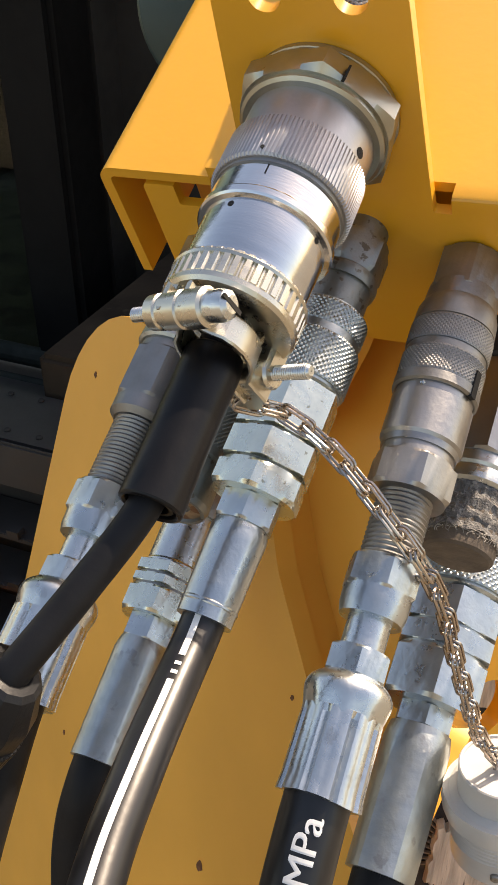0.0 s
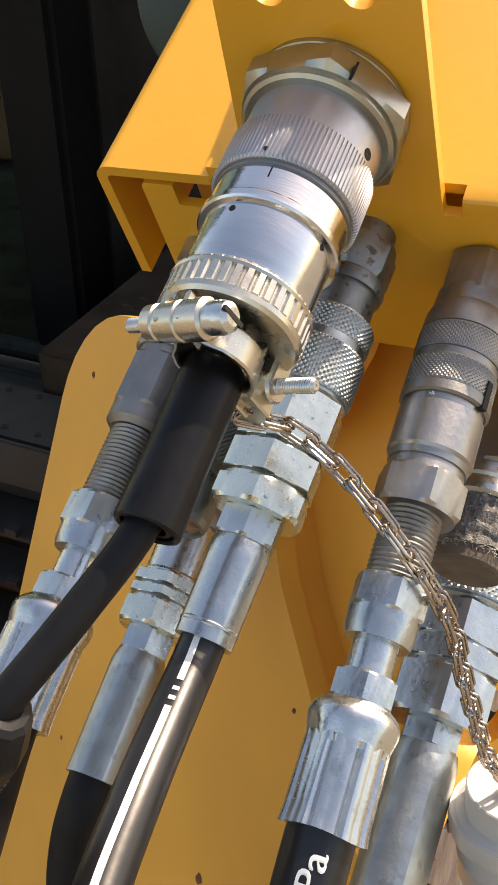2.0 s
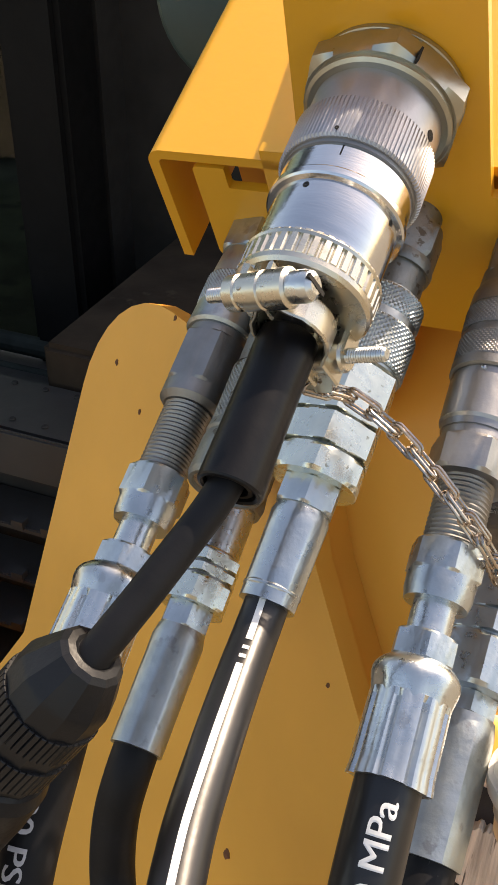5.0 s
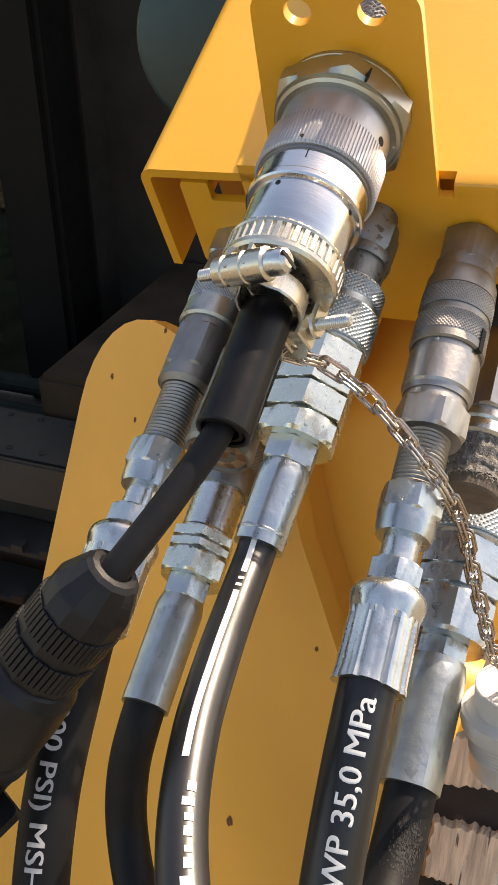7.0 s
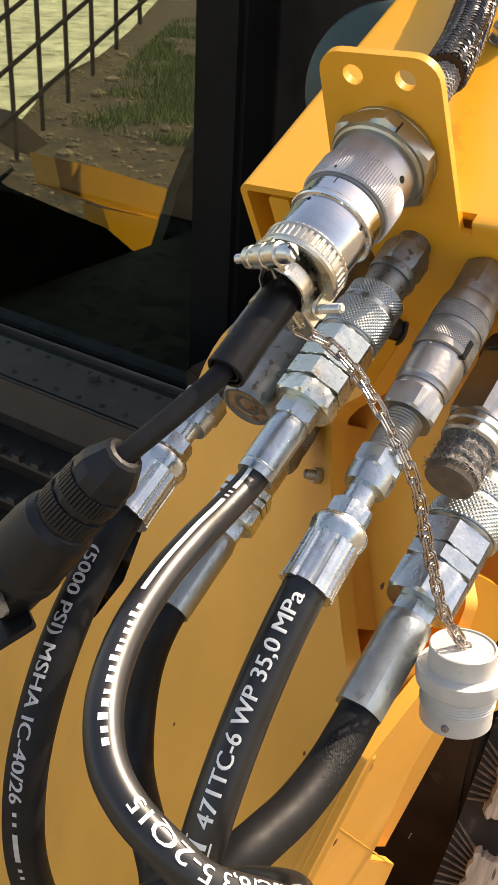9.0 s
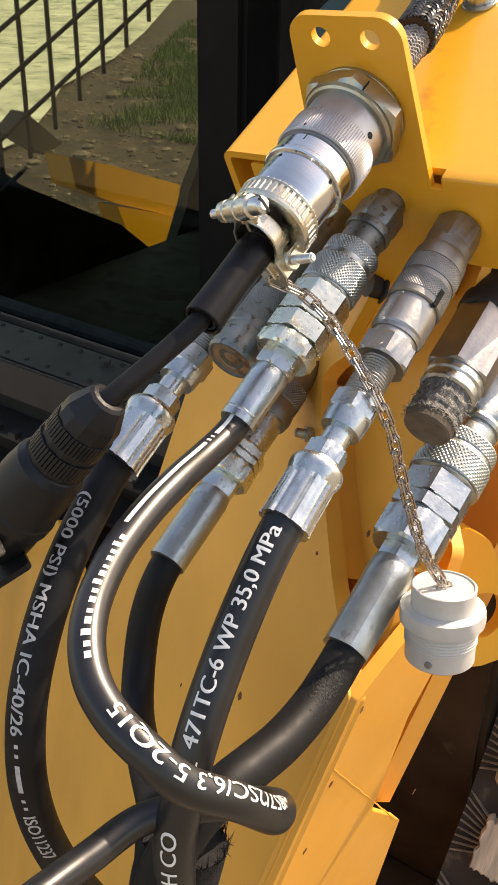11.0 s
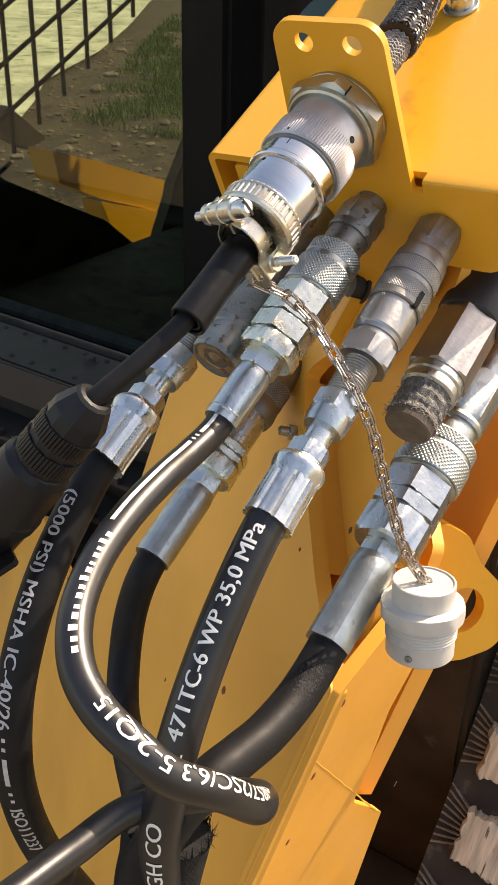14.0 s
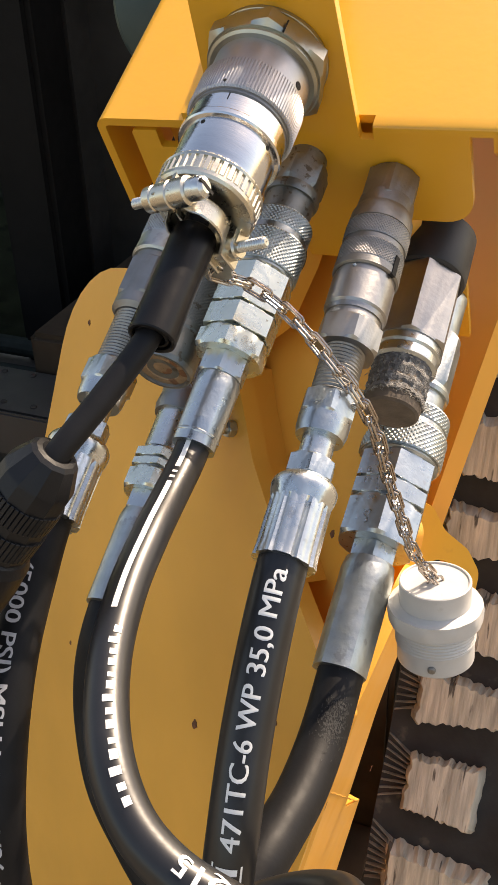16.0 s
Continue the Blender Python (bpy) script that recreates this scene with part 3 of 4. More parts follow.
part("far_panel_with_shade", slab(panel, -0.0175, 0.0175), CAB_TRIM, cab).matrix_basis = Matrix(((0, 0, 1, -1.6625), (1, 0, 0, 0), (0, 1, 0, 0), (0, 0, 0, 1)))
part("roof", box(-1.72, -0.58, 0.86, 2.6, 1.95, 2.0), BLACK_PAINT, cab)
part("cab_floor", box(-1.62, -0.62, 0.935, 2.5, 0.40, 0.45), CAB_TRIM, cab)
part("rear_wall", box(-1.64, -0.58, 2.60, 2.65, 0.3, 1.95), BLACK_HOLE, cab)
guard = thing("window_guard", CB @ pose(-1.61, 0, 0), "black welded wire mesh guard over the far cab window", "window guard")
for i in range(12):
    y = 1.03 + i * 0.0865
    z = 0.776 + 0.60 * (y - 1.476)
    part("upright_wire", sweep([Vector((0, y, z)), Vector((0, y, (z + 1.9) / 2)), Vector((0, y, 1.9))], 0.0055, 8), BLACK_PAINT, guard)
for i in range(-3, 10):
    z = 0.627 + i * 0.105
    line = [(y, z + 0.485 * (y - 0.96)) for y in [0.96 + 1.06 * k / 40 for k in range(41)]]
    line = [(y, h) for y, h in line if 0.776 + 0.60 * (y - 1.476) <= h <= 1.9]
    if len(line) > 2:
        part("cross_wire", sweep([Vector((0.011, y, h)) for y, h in (line[0], line[len(line) // 2], line[-1])], 0.0055, 8), BLACK_PAINT, guard)

# unidentified rounded teal shape beside the cab; its stem is added to hold it
HO = CB @ Vector((-0.263, 0.611, 1.188))
HZ = (Vector((0.02, -0.12, 1.32)) - HO).normalized()
HX = Vector((0, 0, 1)).cross(HZ).normalized()
HY = HZ.cross(HX)
housing = thing("teal_dome", Matrix(((HX.x, HY.x, HZ.x, HO.x), (HX.y, HY.y, HZ.y, HO.y), (HX.z, HY.z, HZ.z, HO.z), (0, 0, 0, 1))), "unidentified dark teal rounded shape on an added stem behind the bracket", "lamp housing")
part("dome", lathe([(-30, 40), (-18, 60), (-6, 66), (2, 64), (8, 56), (13, 40), (16, 18), (16.5, 0.3), (-30, 0.3)], 56), TEAL, housing)
tip = housing.matrix_world.inverted() @ fx(-100, -30, -225)
part("stem", sweep([Vector((0, 0, -0.028)), Vector((0, 0, -0.05)), tip * 0.6 + Vector((0, 0, -0.02)), tip], 0.008, 12), BLACK_HOLE, housing)

# the far arm of the loader, seen through the cab
far_arm = thing("far_loader_arm", CB @ pose(-1.95, 0, 0.062), "yellow loader arm on the far side of the cab", "loader arm", kind="structure")
part("beam", loft([[(x, y, z) for y, z in ((1.918, 0.580), (1.939, 0.485), (2.105, 0.404), (2.38, 0.302), (2.435, 0.392), (2.10, 0.520))] for x in (-0.10, 0.0)]), YELLOW, far_arm)
part("cylinder_lug", loft([[(x, y, z) for y, z in ((2.104, 0.396), (2.16, 0.27), (2.26, 0.16), (2.33, 0.20), (2.375, 0.305))] for x in (-0.08, 0.008)]), YELLOW, far_arm)
part("upper_flange", loft([[(x, y, z) for y, z in ((1.79, 0.651), (1.862, 0.700), (1.997, 0.589), (1.918, 0.570))] for x in (-0.16, -0.102)]), BLACK_PAINT, far_arm)

# step in front of the cab
step = thing("cab_step", CB, "black steel step with dark discs for its holes and serrated grip bars", "step")
part("ledge", box(-1.6, -0.36, 0.572, 0.656, 0.800, 0.8215, 0.004), BLACK_PAINT, step)
part("lip", box(-1.6, -0.36, 0.566, 0.5715, 0.775, 0.8235, 0.002), BLACK_PAINT, step)
# small black discs stand in for the dark punched holes of the ledge
hole_disc = None
for row, y in enumerate((0.588, 0.643)):
    for i in range(24):
        if hole_disc is None:
            hole_disc = part("hole_disc", lathe([(0, 3.2), (1.4, 3.2), (2.2, 2.4), (2.2, 0.3), (0, 0.3)], 12), BLACK_HOLE, step)
            ob = hole_disc
        else:
            ob = new("hole_disc", hole_disc.data)
            ob.parent = step
        ob.location = (-0.42 - i * 0.034, y, 0.8213)
bolt = part("bolt", join(lathe([(0, 9), (1.5, 9), (1.5, 3), (0, 3)], 24), hexa(1.5, 7, 7.0)), BLACK_PAINT, step)
bolt.location = (-0.607, 0.632, 0.8213)
for k in range(4):
    y, z = 0.548 - 0.012 * k, 0.735 - 0.052 * k
    bm = box(-1.3, -0.36, y, y + 0.05, z - 0.006, z, 0.001)
    for i in range(30):
        join(bm, box(-1.28 + i * 0.031, -1.268 + i * 0.031, y - 0.002, y + 0.008, z - 0.001, z + 0.007))
    part("grip_bar", bm, BLACK_PAINT, step)
part("riser", box(-1.6, -0.36, 0.60, 0.605, 0.45, 0.80), BLACK_HOLE, step)

# chassis front: dark panels added to fill the shaded gap between arm and track
chassis = thing("chassis", CB, "dark chassis front filling the shaded gap between arm and track", "chassis", kind="structure")
part("front_panel", box(-0.50, -0.098, 0.66, 0.995, 0.05, 0.86, 0.006), CHASSIS, chassis)
part("skid_panel", box(-0.50, -0.100, 0.55, 0.66, 0.05, 0.25, 0.006), CHASSIS, chassis)

# rubber track
track = thing("rubber_track", CB @ pose(-0.022, 0, 0), "black rubber track with sandy worn tread lugs", "track")
TP = [(1.30, 0.93), (1.10, 0.945), (0.95, 0.935), (0.85, 0.89), (0.785, 0.80), (0.745, 0.68), (0.70, 0.56), (0.635, 0.45), (0.565, 0.36), (0.535, 0.25), (0.56, 0.12), (0.66, 0.04), (0.85, 0.02)]
run = spline([Vector((0, b, z)) for b, z in TP], 12)


def track_frame(s):
    """Place, forward and outward direction at a length s along the belt."""
    acc = 0.0
    for p, q in zip(run, run[1:]):
        d = (q - p).length
        if acc + d >= s:
            t = (q - p).normalized()
            n = Vector((0, t.z, -t.y))
            return p + t * (s - acc), t, (n if n.y < 0 or n.z > 0.7 else -n)
        acc += d
    return run[-1], Vector((0, 1, 0)), Vector((0, 0, -1))


rings = []
s = 0.0
while s < 1.75:
    p, t, n = track_frame(s)
    rings.append([Vector((x, p.y, p.z)) + n * h for x, h in ((-0.072, 0), (0.33, 0), (0.33, -0.03), (-0.072, -0.03))])
    s += 0.02
bm = loft(rings)
bmesh.ops.recalc_face_normals(bm, faces=list(bm.faces))
part("belt", bm, TRACK, track)
rng = random.Random(5)


def tread_lug(s, x0, x1, length, slant, h=0.024, teeth=26):
    """A rubber block with ragged worn edges; slant shortens its far end."""
    p, t, n = track_frame(s)
    edge = []
    for i in range(teeth + 1):
        f = i / teeth
        edge.append((x0 + (x1 - x0) * f, -length / 2 + slant * f * 0.5 + rng.uniform(-1, 1) * 0.0024))
    for i in range(8):
        f = (i + 0.5) / 8
        edge.append((x1 + rng.uniform(-1, 1) * 0.0024, (-length / 2 + slant * 0.5) * (1 - f) + (length / 2 - slant) * f))
    for i in range(teeth + 1):
        f = 1 - i / teeth
        edge.append((x0 + (x1 - x0) * f, length / 2 - slant * f + rng.uniform(-1, 1) * 0.0024))
    for i in range(8):
        f = 1 - (i + 0.5) / 8
        edge.append((x0 + rng.uniform(-1, 1) * 0.0024, -length / 2 * (1 - f) + length / 2 * f))
    cx, cy = (x0 + x1) / 2, 0
    rings = []
    for hh, k in ((-0.004, 1.16), (h * 0.8, 1.03), (h, 0.97)):
        rings.append([Vector((cx + (x - cx) * k, p.y, p.z)) + t * (y * k) + n * (hh + rng.uniform(-0.0005, 0.0005)) for x, y in edge])
    bm = loft(rings)
    bmesh.ops.recalc_face_normals(bm, faces=list(bm.faces))
    return bm


def edge_rib(s0, s1):
    """A thin ridge on the belt's shoulder, fanning in towards a lug."""
    rings = []
    for f in (0.0, 0.5, 1.0):
        p, t, n = track_frame(s0 + (s1 - s0) * f)
        q = Vector((-0.0715 + 0.028 * f, p.y, p.z))
        h = 0.002 + 0.006 * f
        rings.append([q - t * 0.0016 - n * 0.001, q - t * 0.0005 + n * h, q + t * 0.0005 + n * h, q + t * 0.0016 - n * 0.001])
    bm = loft(rings)
    bmesh.ops.recalc_face_normals(bm, faces=list(bm.faces))
    return bm


s, k = 0.06, 0
while s < 1.55:
    odd = k % 2
    part("tread_lug", tread_lug(s, -0.041 - 0.004 * odd, 0.030 + 0.020 * odd, 0.054, 0.016 if odd else -0.004), TREAD, track, smooth=20)
    part("tread_lug", tread_lug(s + 0.040, 0.075 + 0.010 * odd, 0.150, 0.052, 0.014), TREAD, track, smooth=20)
    part("tread_lug", tread_lug(s + 0.006, 0.185, 0.270, 0.050, 0.010), TREAD, track, smooth=20)
    for j in range(9):
        f = j / 10
        part("edge_rib", edge_rib(s - 0.043 + f * 0.084, s - 0.026 + f * 0.050), RIB_RUBBER, track)
    s += 0.094
    k += 1
# ---- things: the couplers ----


def connector():
    t = thing("multipin_connector", at(-26.8, 31.8, 0, -0.02, 0), "round silver multi-pin electrical connector with knurled coupling ring", "connector")
    part("washer", lathe([(0.1, 22.4), (1.6, 22.4), (2.0, 21.8), (2.0, 18), (0.1, 18)], 72), NUT_STEEL, t)
    nut = part("flange_nut", hexa(2.0, 10.8, 25.4, 0.25, 0.12), NUT_STEEL, t, "tarnished hexagonal flange nut")
    part("split", box(-0.0003, 0.0003, 0.0226, 0.0242, 0.006, 0.0110), BLACK_HOLE, nut).matrix_basis = Matrix.Rotation(radians(-32), 4, "Z")
    part("seal_ring", lathe([(10.6, 21.4), (12.2, 21.4), (13.0, 20.4), (13.0, 15), (10.6, 15)], 64), NUT_STEEL, t)
    neck = part("neck", lathe([(12.6, 18.6), (26, 18.6), (26, 15), (12.6, 15)], 64), ALU_GREY, t)
    hole = part("pin_hole", lathe([(0, 1.6), (0.3, 1.6), (0.3, 0.2), (0, 0.2)], 16), BLACK_HOLE, neck)
    hole.matrix_basis = Matrix.Rotation(radians(15), 4, "Z") @ pose(0.0184, 0, 0.0212, 0, 90, 0)
    ring = part("coupling_ring", ribbed(24.6, 39.4, 20.0, 104, 0.28, 0.6, 0.7), ALU_GREY, t, "grey knurled coupling ring", 30)
    part("key_dot", lathe([(0, 0.7), (0.3, 0.6), (0.3, 0.2), (0, 0.2)], 12), BLACK_HOLE, ring).matrix_basis = Matrix.Rotation(radians(93), 4, "Z") @ pose(0.0198, 0, 0.0372, 0, 90, 0)
    part("inner_rim", lathe([(38.8, 18.7), (40.4, 18.4), (40.6, 17.6), (40.6, 12), (38.8, 12)], 64), STEEL_DARK, t)
    shell = part("shell", lathe([(39, 17.6), (41.0, 17.8), (41.4, 18.2), (48.4, 18.2), (48.9, 18.7), (49.4, 19.0), (51.2, 19.0), (51.8, 18.5), (52.2, 17.2), (66.5, 16.8), (67.0, 16.6), (70.5, 16.6), (70.5, 10), (39, 10)], 72), ALU, t)
    part("seam", box(-0.0002, 0.0002, 0.0177, 0.01825, 0.0412, 0.0445), BLACK_HOLE, shell).matrix_basis = Matrix.Rotation(radians(-6), 4, "Z")
    for ang, w in ((104, 54.2), (17, 53.0)):
        part("pin_hole", lathe([(0, 0.9), (0.25, 0.9), (0.25, 0.2), (0, 0.2)], 12), BLACK_HOLE, shell).matrix_basis = Matrix.Rotation(radians(ang), 4, "Z") @ pose(0.0170, 0, w / 1000, 0, 90, 0)
    part("clamp_ring", join(join(ribbed(69.2, 77.2, 18.5, 40, 0.6, 0.62, 0.4), lathe([(69.6, 18.2), (70.4, 18.8), (71.2, 18.5), (71.2, 12), (69.6, 12)], 64)), lathe([(77.0, 18.3), (78.4, 18.2), (79.4, 17.4), (79.4, 10.5), (76.4, 9.8), (76.4, 8), (74, 8), (74, 17.6)], 64)), NICKEL, t)
    return t


def coupler_plain():
    """Flat-face coupler on the outer side, with a heavy ribbed hose ferrule."""
    t = thing("hydraulic_coupler", at(14, -28, 0, 0.0, -0.048), "grey steel quick coupler with a bright ribbed hose end", "coupler", "hydraulic couplers")
    part("adapter_nut", hexa(0.3, 16.5, 12.0, 0.3), STEEL_DARK, t)
    part("collar", lathe([(14, 11.2), (20, 11.6), (20.6, 11.0), (20.6, 8), (14, 8)]), STEEL_DARK, t)
    sleeve = part("sleeve", join(join(lathe([(20, 11.6), (23, 12.6), (28.6, 12.9), (28.8, 12.5), (49, 12.5), (49.3, 13.2), (52.2, 13.2), (52.8, 12.4), (52.8, 8), (20, 8)]), knurl(29, 37.5, 13.1, 60, 0.35)), knurl(40, 49, 13.1, 60, 0.35)), STEEL_DARK, t, "dark knurled locking sleeve")
    part("sleeve_slot", box(0.0075, 0.0101, -0.0012, 0.0012, 0.044, 0.053), BLACK_HOLE, sleeve).matrix_basis = Matrix.Rotation(radians(25), 4, "Z") @ pose(0.0034, 0, 0)
    body = part("body", lathe([(52.4, 11.8), (55, 11.8), (55.4, 12.4), (69, 12.4), (70, 11.7), (72, 11.4), (72, 8), (52.4, 8)]), ZINC_GREY, t)
    part("locking_ball", lathe([(0, 0.9), (0.5, 0.7), (0.7, 0.2), (0, 0.2)], 12), ZINC_BRIGHT, body).matrix_basis = Matrix.Rotation(radians(100), 4, "Z") @ pose(0.0118, 0, 0.0538, 0, 90, 0)
    part("body_hex", join(hexa(75, 86.5, 13.2, 0.1), lathe([(71, 10.8), (76, 11.0), (76, 7), (71, 7)])), ZINC_GREY, t)
    part("male_thread", thread(86, 109, 8.3, 1.5, 0.7), STEEL_DARK, t)
    part("swivel_nut", join(hexa(107, 116.5, 11.0, 0.15), lathe([(116, 9.8), (121, 9.6), (124, 8.9), (124, 6), (116, 6)])), ZINC, t)
    part("stem", lathe([(120, 6.1), (136, 6.1), (136, 3), (120, 3)]), ZINC_BRIGHT, t)
    part("stem_hex", hexa(133, 141, 9.3, 0.3), ZINC, t)
    part("ferrule", join(shoulder(140.4, 151.5, 8.4, 12.0), finned(150.5, 173, 11.0, 11.2, 9)), ZINC_BRIGHT, t, "bright ribbed crimp ferrule")
    return t


def coupler_big_hex(u, v, tu, tv, k, kk, label, sh, long, cuts, nut, hexm, core, low):
    """Coupler with a knurled sleeve, a long grooved hexagon and a pressed ferrule; k scales its girth, kk its sleeve's."""
    t = thing("hydraulic_coupler", at(u, v, 0, tu, tv), label, "coupler", "hydraulic couplers")
    part("adapter_nut", join(join(hexa(low, 18 + sh, 11.9 * k, 0.5, 0.30), lathe([(-30, 8.5 * k), (low + 0.5, 8.5 * k), (low + 0.5, 6), (-30, 6)])), lathe([(18.6 + sh, 11.2 * k), (21 + sh, 11.6 * k), (23 + sh, 11.2 * k), (23 + sh, 7), (18.6 + sh, 7)])), nut, t)
    part("collar", lathe([(22.5 + sh, 10.2 * k), (35 + sh, 10.4 * k), (35 + sh, 7), (22.5 + sh, 7)]), nut, t)
    part("sleeve", join(join(knurl(34 + sh, 42 + sh, 13.4 * kk, 48, 0.55), knurl(45 + sh, 60 + sh, 14.2 * kk, 48, 0.55)), lathe([(33 + sh, 11.8 * kk), (42 + sh, 12.9 * kk), (45 + sh, 13.2 * kk), (61 + sh, 13.3 * kk), (62 + sh, 12 * kk), (62 + sh, 8), (33 + sh, 8)])), ZINC_DULL, t, "knurled steel locking sleeve")
    h0 = 61.5 + sh
    h1 = h0 + long
    marks = [h0, h0 + cuts[0], h0 + cuts[1], h1]
    part("hex_core", lathe([(h0, core * k), (h1 - 1, core * k), (h1 - 1, 6), (h0, 6)]), nut, t)
    for i in range(3):
        part("hex_section", hexa(marks[i] + 0.45, marks[i + 1] - (0.45 if i < 2 else 0), 14.9 * k, 0.34, 0.04 if i < 2 else 0.16), hexm, t, "section of the grooved hexagon")
    part("stem_hex", hexa(h1 - 0.5, h1 + 8.5, 9.6 * k ** 0.6, 0.3), ZINC, t)
    return t, h1 + 8


connector()
coupler_plain()
c2, e2 = coupler_big_hex(-22, -19, -0.062, -0.085, 1.0, 1.0, "plated steel quick coupler with grooved hexagon and thin hose", 0.0, 38.0, (18.5, 29), STEEL_DIRTY, ZINC_GREEN, 12.1, 5)
part("ferrule", join(crimped(e2, 137.5, 8.8, 8.3, 8, 0.5, neck=1.0), lathe([(132.5, 8.3), (133, 8.55), (133.6, 8.55), (134, 8.3), (134, 7), (132.5, 7)])), ZINC, c2, "pressed ferrule")
c4, e4 = coupler_big_hex(22.2, -139.5, -0.022, 0, 1.30, 1.40, "large plated steel quick coupler with a dented ferrule", 10.0, 44.0, (15, 24), ZINC_DULL, ZINC, 12.65, -3)
part("ferrule", crimped(e4, 175, 12.2, 11.8, 6, 0.7, neck=1.0), ZINC_DULL, c4, "dented pressed ferrule")

# coupler behind the cable, with ribbed ferrule
c1 = thing("hydraulic_coupler", at(-80.8, -39.4), "grey quick coupler beside the cab with ribbed hose ferrule", "coupler", "hydraulic couplers")
part("adapter_nut", hexa(-4, 12, 12.6, 0.3), ZINC_DULL, c1)
part("sleeve", join(lathe([(11, 10.5), (20, 11.2), (40, 12.0), (45, 12.4), (46, 11.4), (46, 8), (11, 8)]), knurl(24, 36, 12.2)), ZINC_DULL, c1)
part("body_hex", join(hexa(49, 69, 12.4, 0.1), lathe([(45, 10.6), (50, 10.8), (74, 11.0), (76, 9), (76, 6), (45, 6)])), STEEL_DARK, c1)
part("male_thread", thread(73, 102, 8.4, 1.5, 0.7), STEEL_DARK, c1)
part("swivel_nut", join(hexa(101, 112, 11.0, 0.4), lathe([(111, 9.8), (117, 9.5), (119, 8.9), (119, 6), (111, 6)])), ZINC, c1)
part("stem", lathe([(117, 6.1), (131, 6.1), (131, 3), (117, 3)]), ZINC_BRIGHT, c1)
part("stem_hex", hexa(128, 136, 9.3, 0.3), ZINC, c1)
part("ferrule", join(shoulder(135.5, 147, 9.0, 12.7), finned(146, 171, 11.9, 12.2, 9)), ZINC_BRIGHT, c1, "bright ribbed crimp ferrule")

# capped male coupler behind
c6 = thing("capped_coupler", at(-56, -33), "short coupler closed by a rust-stained face", "coupler", "hydraulic couplers")
part("body", join(lathe([(-4, 11), (60, 11), (62, 11.6), (62, 6), (-4, 6)]), knurl(62, 84, 11.8, 44, 0.5)), STEEL_DIRTY, c6)
part("lip", lathe([(84, 11.9), (87, 12.3), (88, 11.8), (90, 12.3), (102, 12.6), (104, 11.8), (104, 10.6), (102.6, 10.3), (102.6, 4), (84, 4)]), STEEL_DIRTY, c6)
part("face", lathe([(100, 10.5), (102.9, 10.4), (103.1, 7.0), (102.4, 6.6), (102.4, 0.2), (100, 0.2)]), RUSTY, c6, "rusty flat coupling face")

# coupler of the lower row, half hidden
c7 = thing("hydraulic_coupler", at(-93, -135), "yellow-passivated lower quick coupler with pressed ferrule", "coupler", "hydraulic couplers")
part("sleeve", join(lathe([(0, 12), (52, 13.4), (58, 14), (62, 14.4), (66, 13.6), (66, 8), (0, 8)]), knurl(40, 54, 14.0, 44, 0.5)), STEEL_DARK, c7)
part("tube_body", lathe([(64, 11.8), (88, 11.8), (89, 12.4), (90, 12.4), (90, 6), (64, 6)]), ZINC_BRIGHT, c7)
part("hex_core", lathe([(90, 13), (111, 13), (111, 6), (90, 6)]), STEEL_DARK, c7)
for z0, z1, ch in ((90, 95, 0.05), (96, 100, 0.05), (101, 112, 0.14)):
    part("hex_section", hexa(z0, z1, 15.4, 0.25, ch), ZINC_GREEN, c7, "section of the grooved hexagon")
part("stem_hex", hexa(111.5, 122, 10.6, 0.1), ZINC, c7)
part("ferrule", crimped(121.5, 170, 10.6, 10.4, 8, 0.55, neck=1.0), ZINC_DULL, c7)

# large coupler with a taped dust cap
c5 = thing("capped_coupler", at(24.5, -83), "large hex coupler closed by a cap wrapped in frayed tape", "coupler", "hydraulic couplers")
part("mounting_collar", lathe([(-20, 17.8), (4, 17.8), (6, 17.2), (7, 16.0), (7, 8), (-20, 8)], 64), BLACK_PAINT, c5, "dark round mounting collar")
part("body_hex", hexa(6, 45, 17.4, 0.35, 0.10), ZINC_GREY, c5, "worn grey hexagon body")
part("ring", lathe([(44.5, 14.6), (49, 14.9), (50, 14.0), (52, 14.5), (55, 14.5), (56, 13), (56, 8), (44.5, 8)]), ZINC, c5)
part("cap", lathe([(55, 12.2), (75, 12.3), (78, 11.9), (78.8, 10.8), (79.0, 0.2), (55, 0.2)]), MUD, c5)
bm = loft([[((12.7 + 0.5 * math.sin(k * 1.9) + 0.35 * math.sin(i * 2.3 + k)) * math.cos(2 * math.pi * i / 60) / 1000, (12.7 + 0.5 * math.sin(k * 1.9) + 0.35 * math.sin(i * 2.3 + k)) * math.sin(2 * math.pi * i / 60) / 1000, (55.5 + k * 1.6 + 0.7 * math.sin(i * 0.7 + k)) / 1000) for i in range(60)] for k in range(12)])
tape = part("tape", bm, TAPE, c5, "frayed grey cloth tape")
rng = random.Random(21)
bm = bmesh.new()
for i in range(230):
    a, z = rng.uniform(0, 6.283), rng.choice((0.0735, 0.0735, 0.0730, 0.0725, 0.061)) + rng.uniform(-0.0009, 0.0009)
    q = Vector((0.0129 * math.cos(a), 0.0129 * math.sin(a), z))
    pts, v = [q], Vector((math.cos(a) * 0.35, math.sin(a) * 0.35, 0.7)) + Vector([rng.uniform(-0.8, 0.8) for _ in range(3)])
    for k in range(5):
        v = v.normalized() * 0.00055 + Vector([rng.uniform(-1, 1) for _ in range(3)]) * 0.00045
        pts.append(pts[-1] + v)
    join(bm, sweep(pts, 0.00012, 3))
tagged(part("frayed_threads", bm, THREAD, tape), kind="stuff")

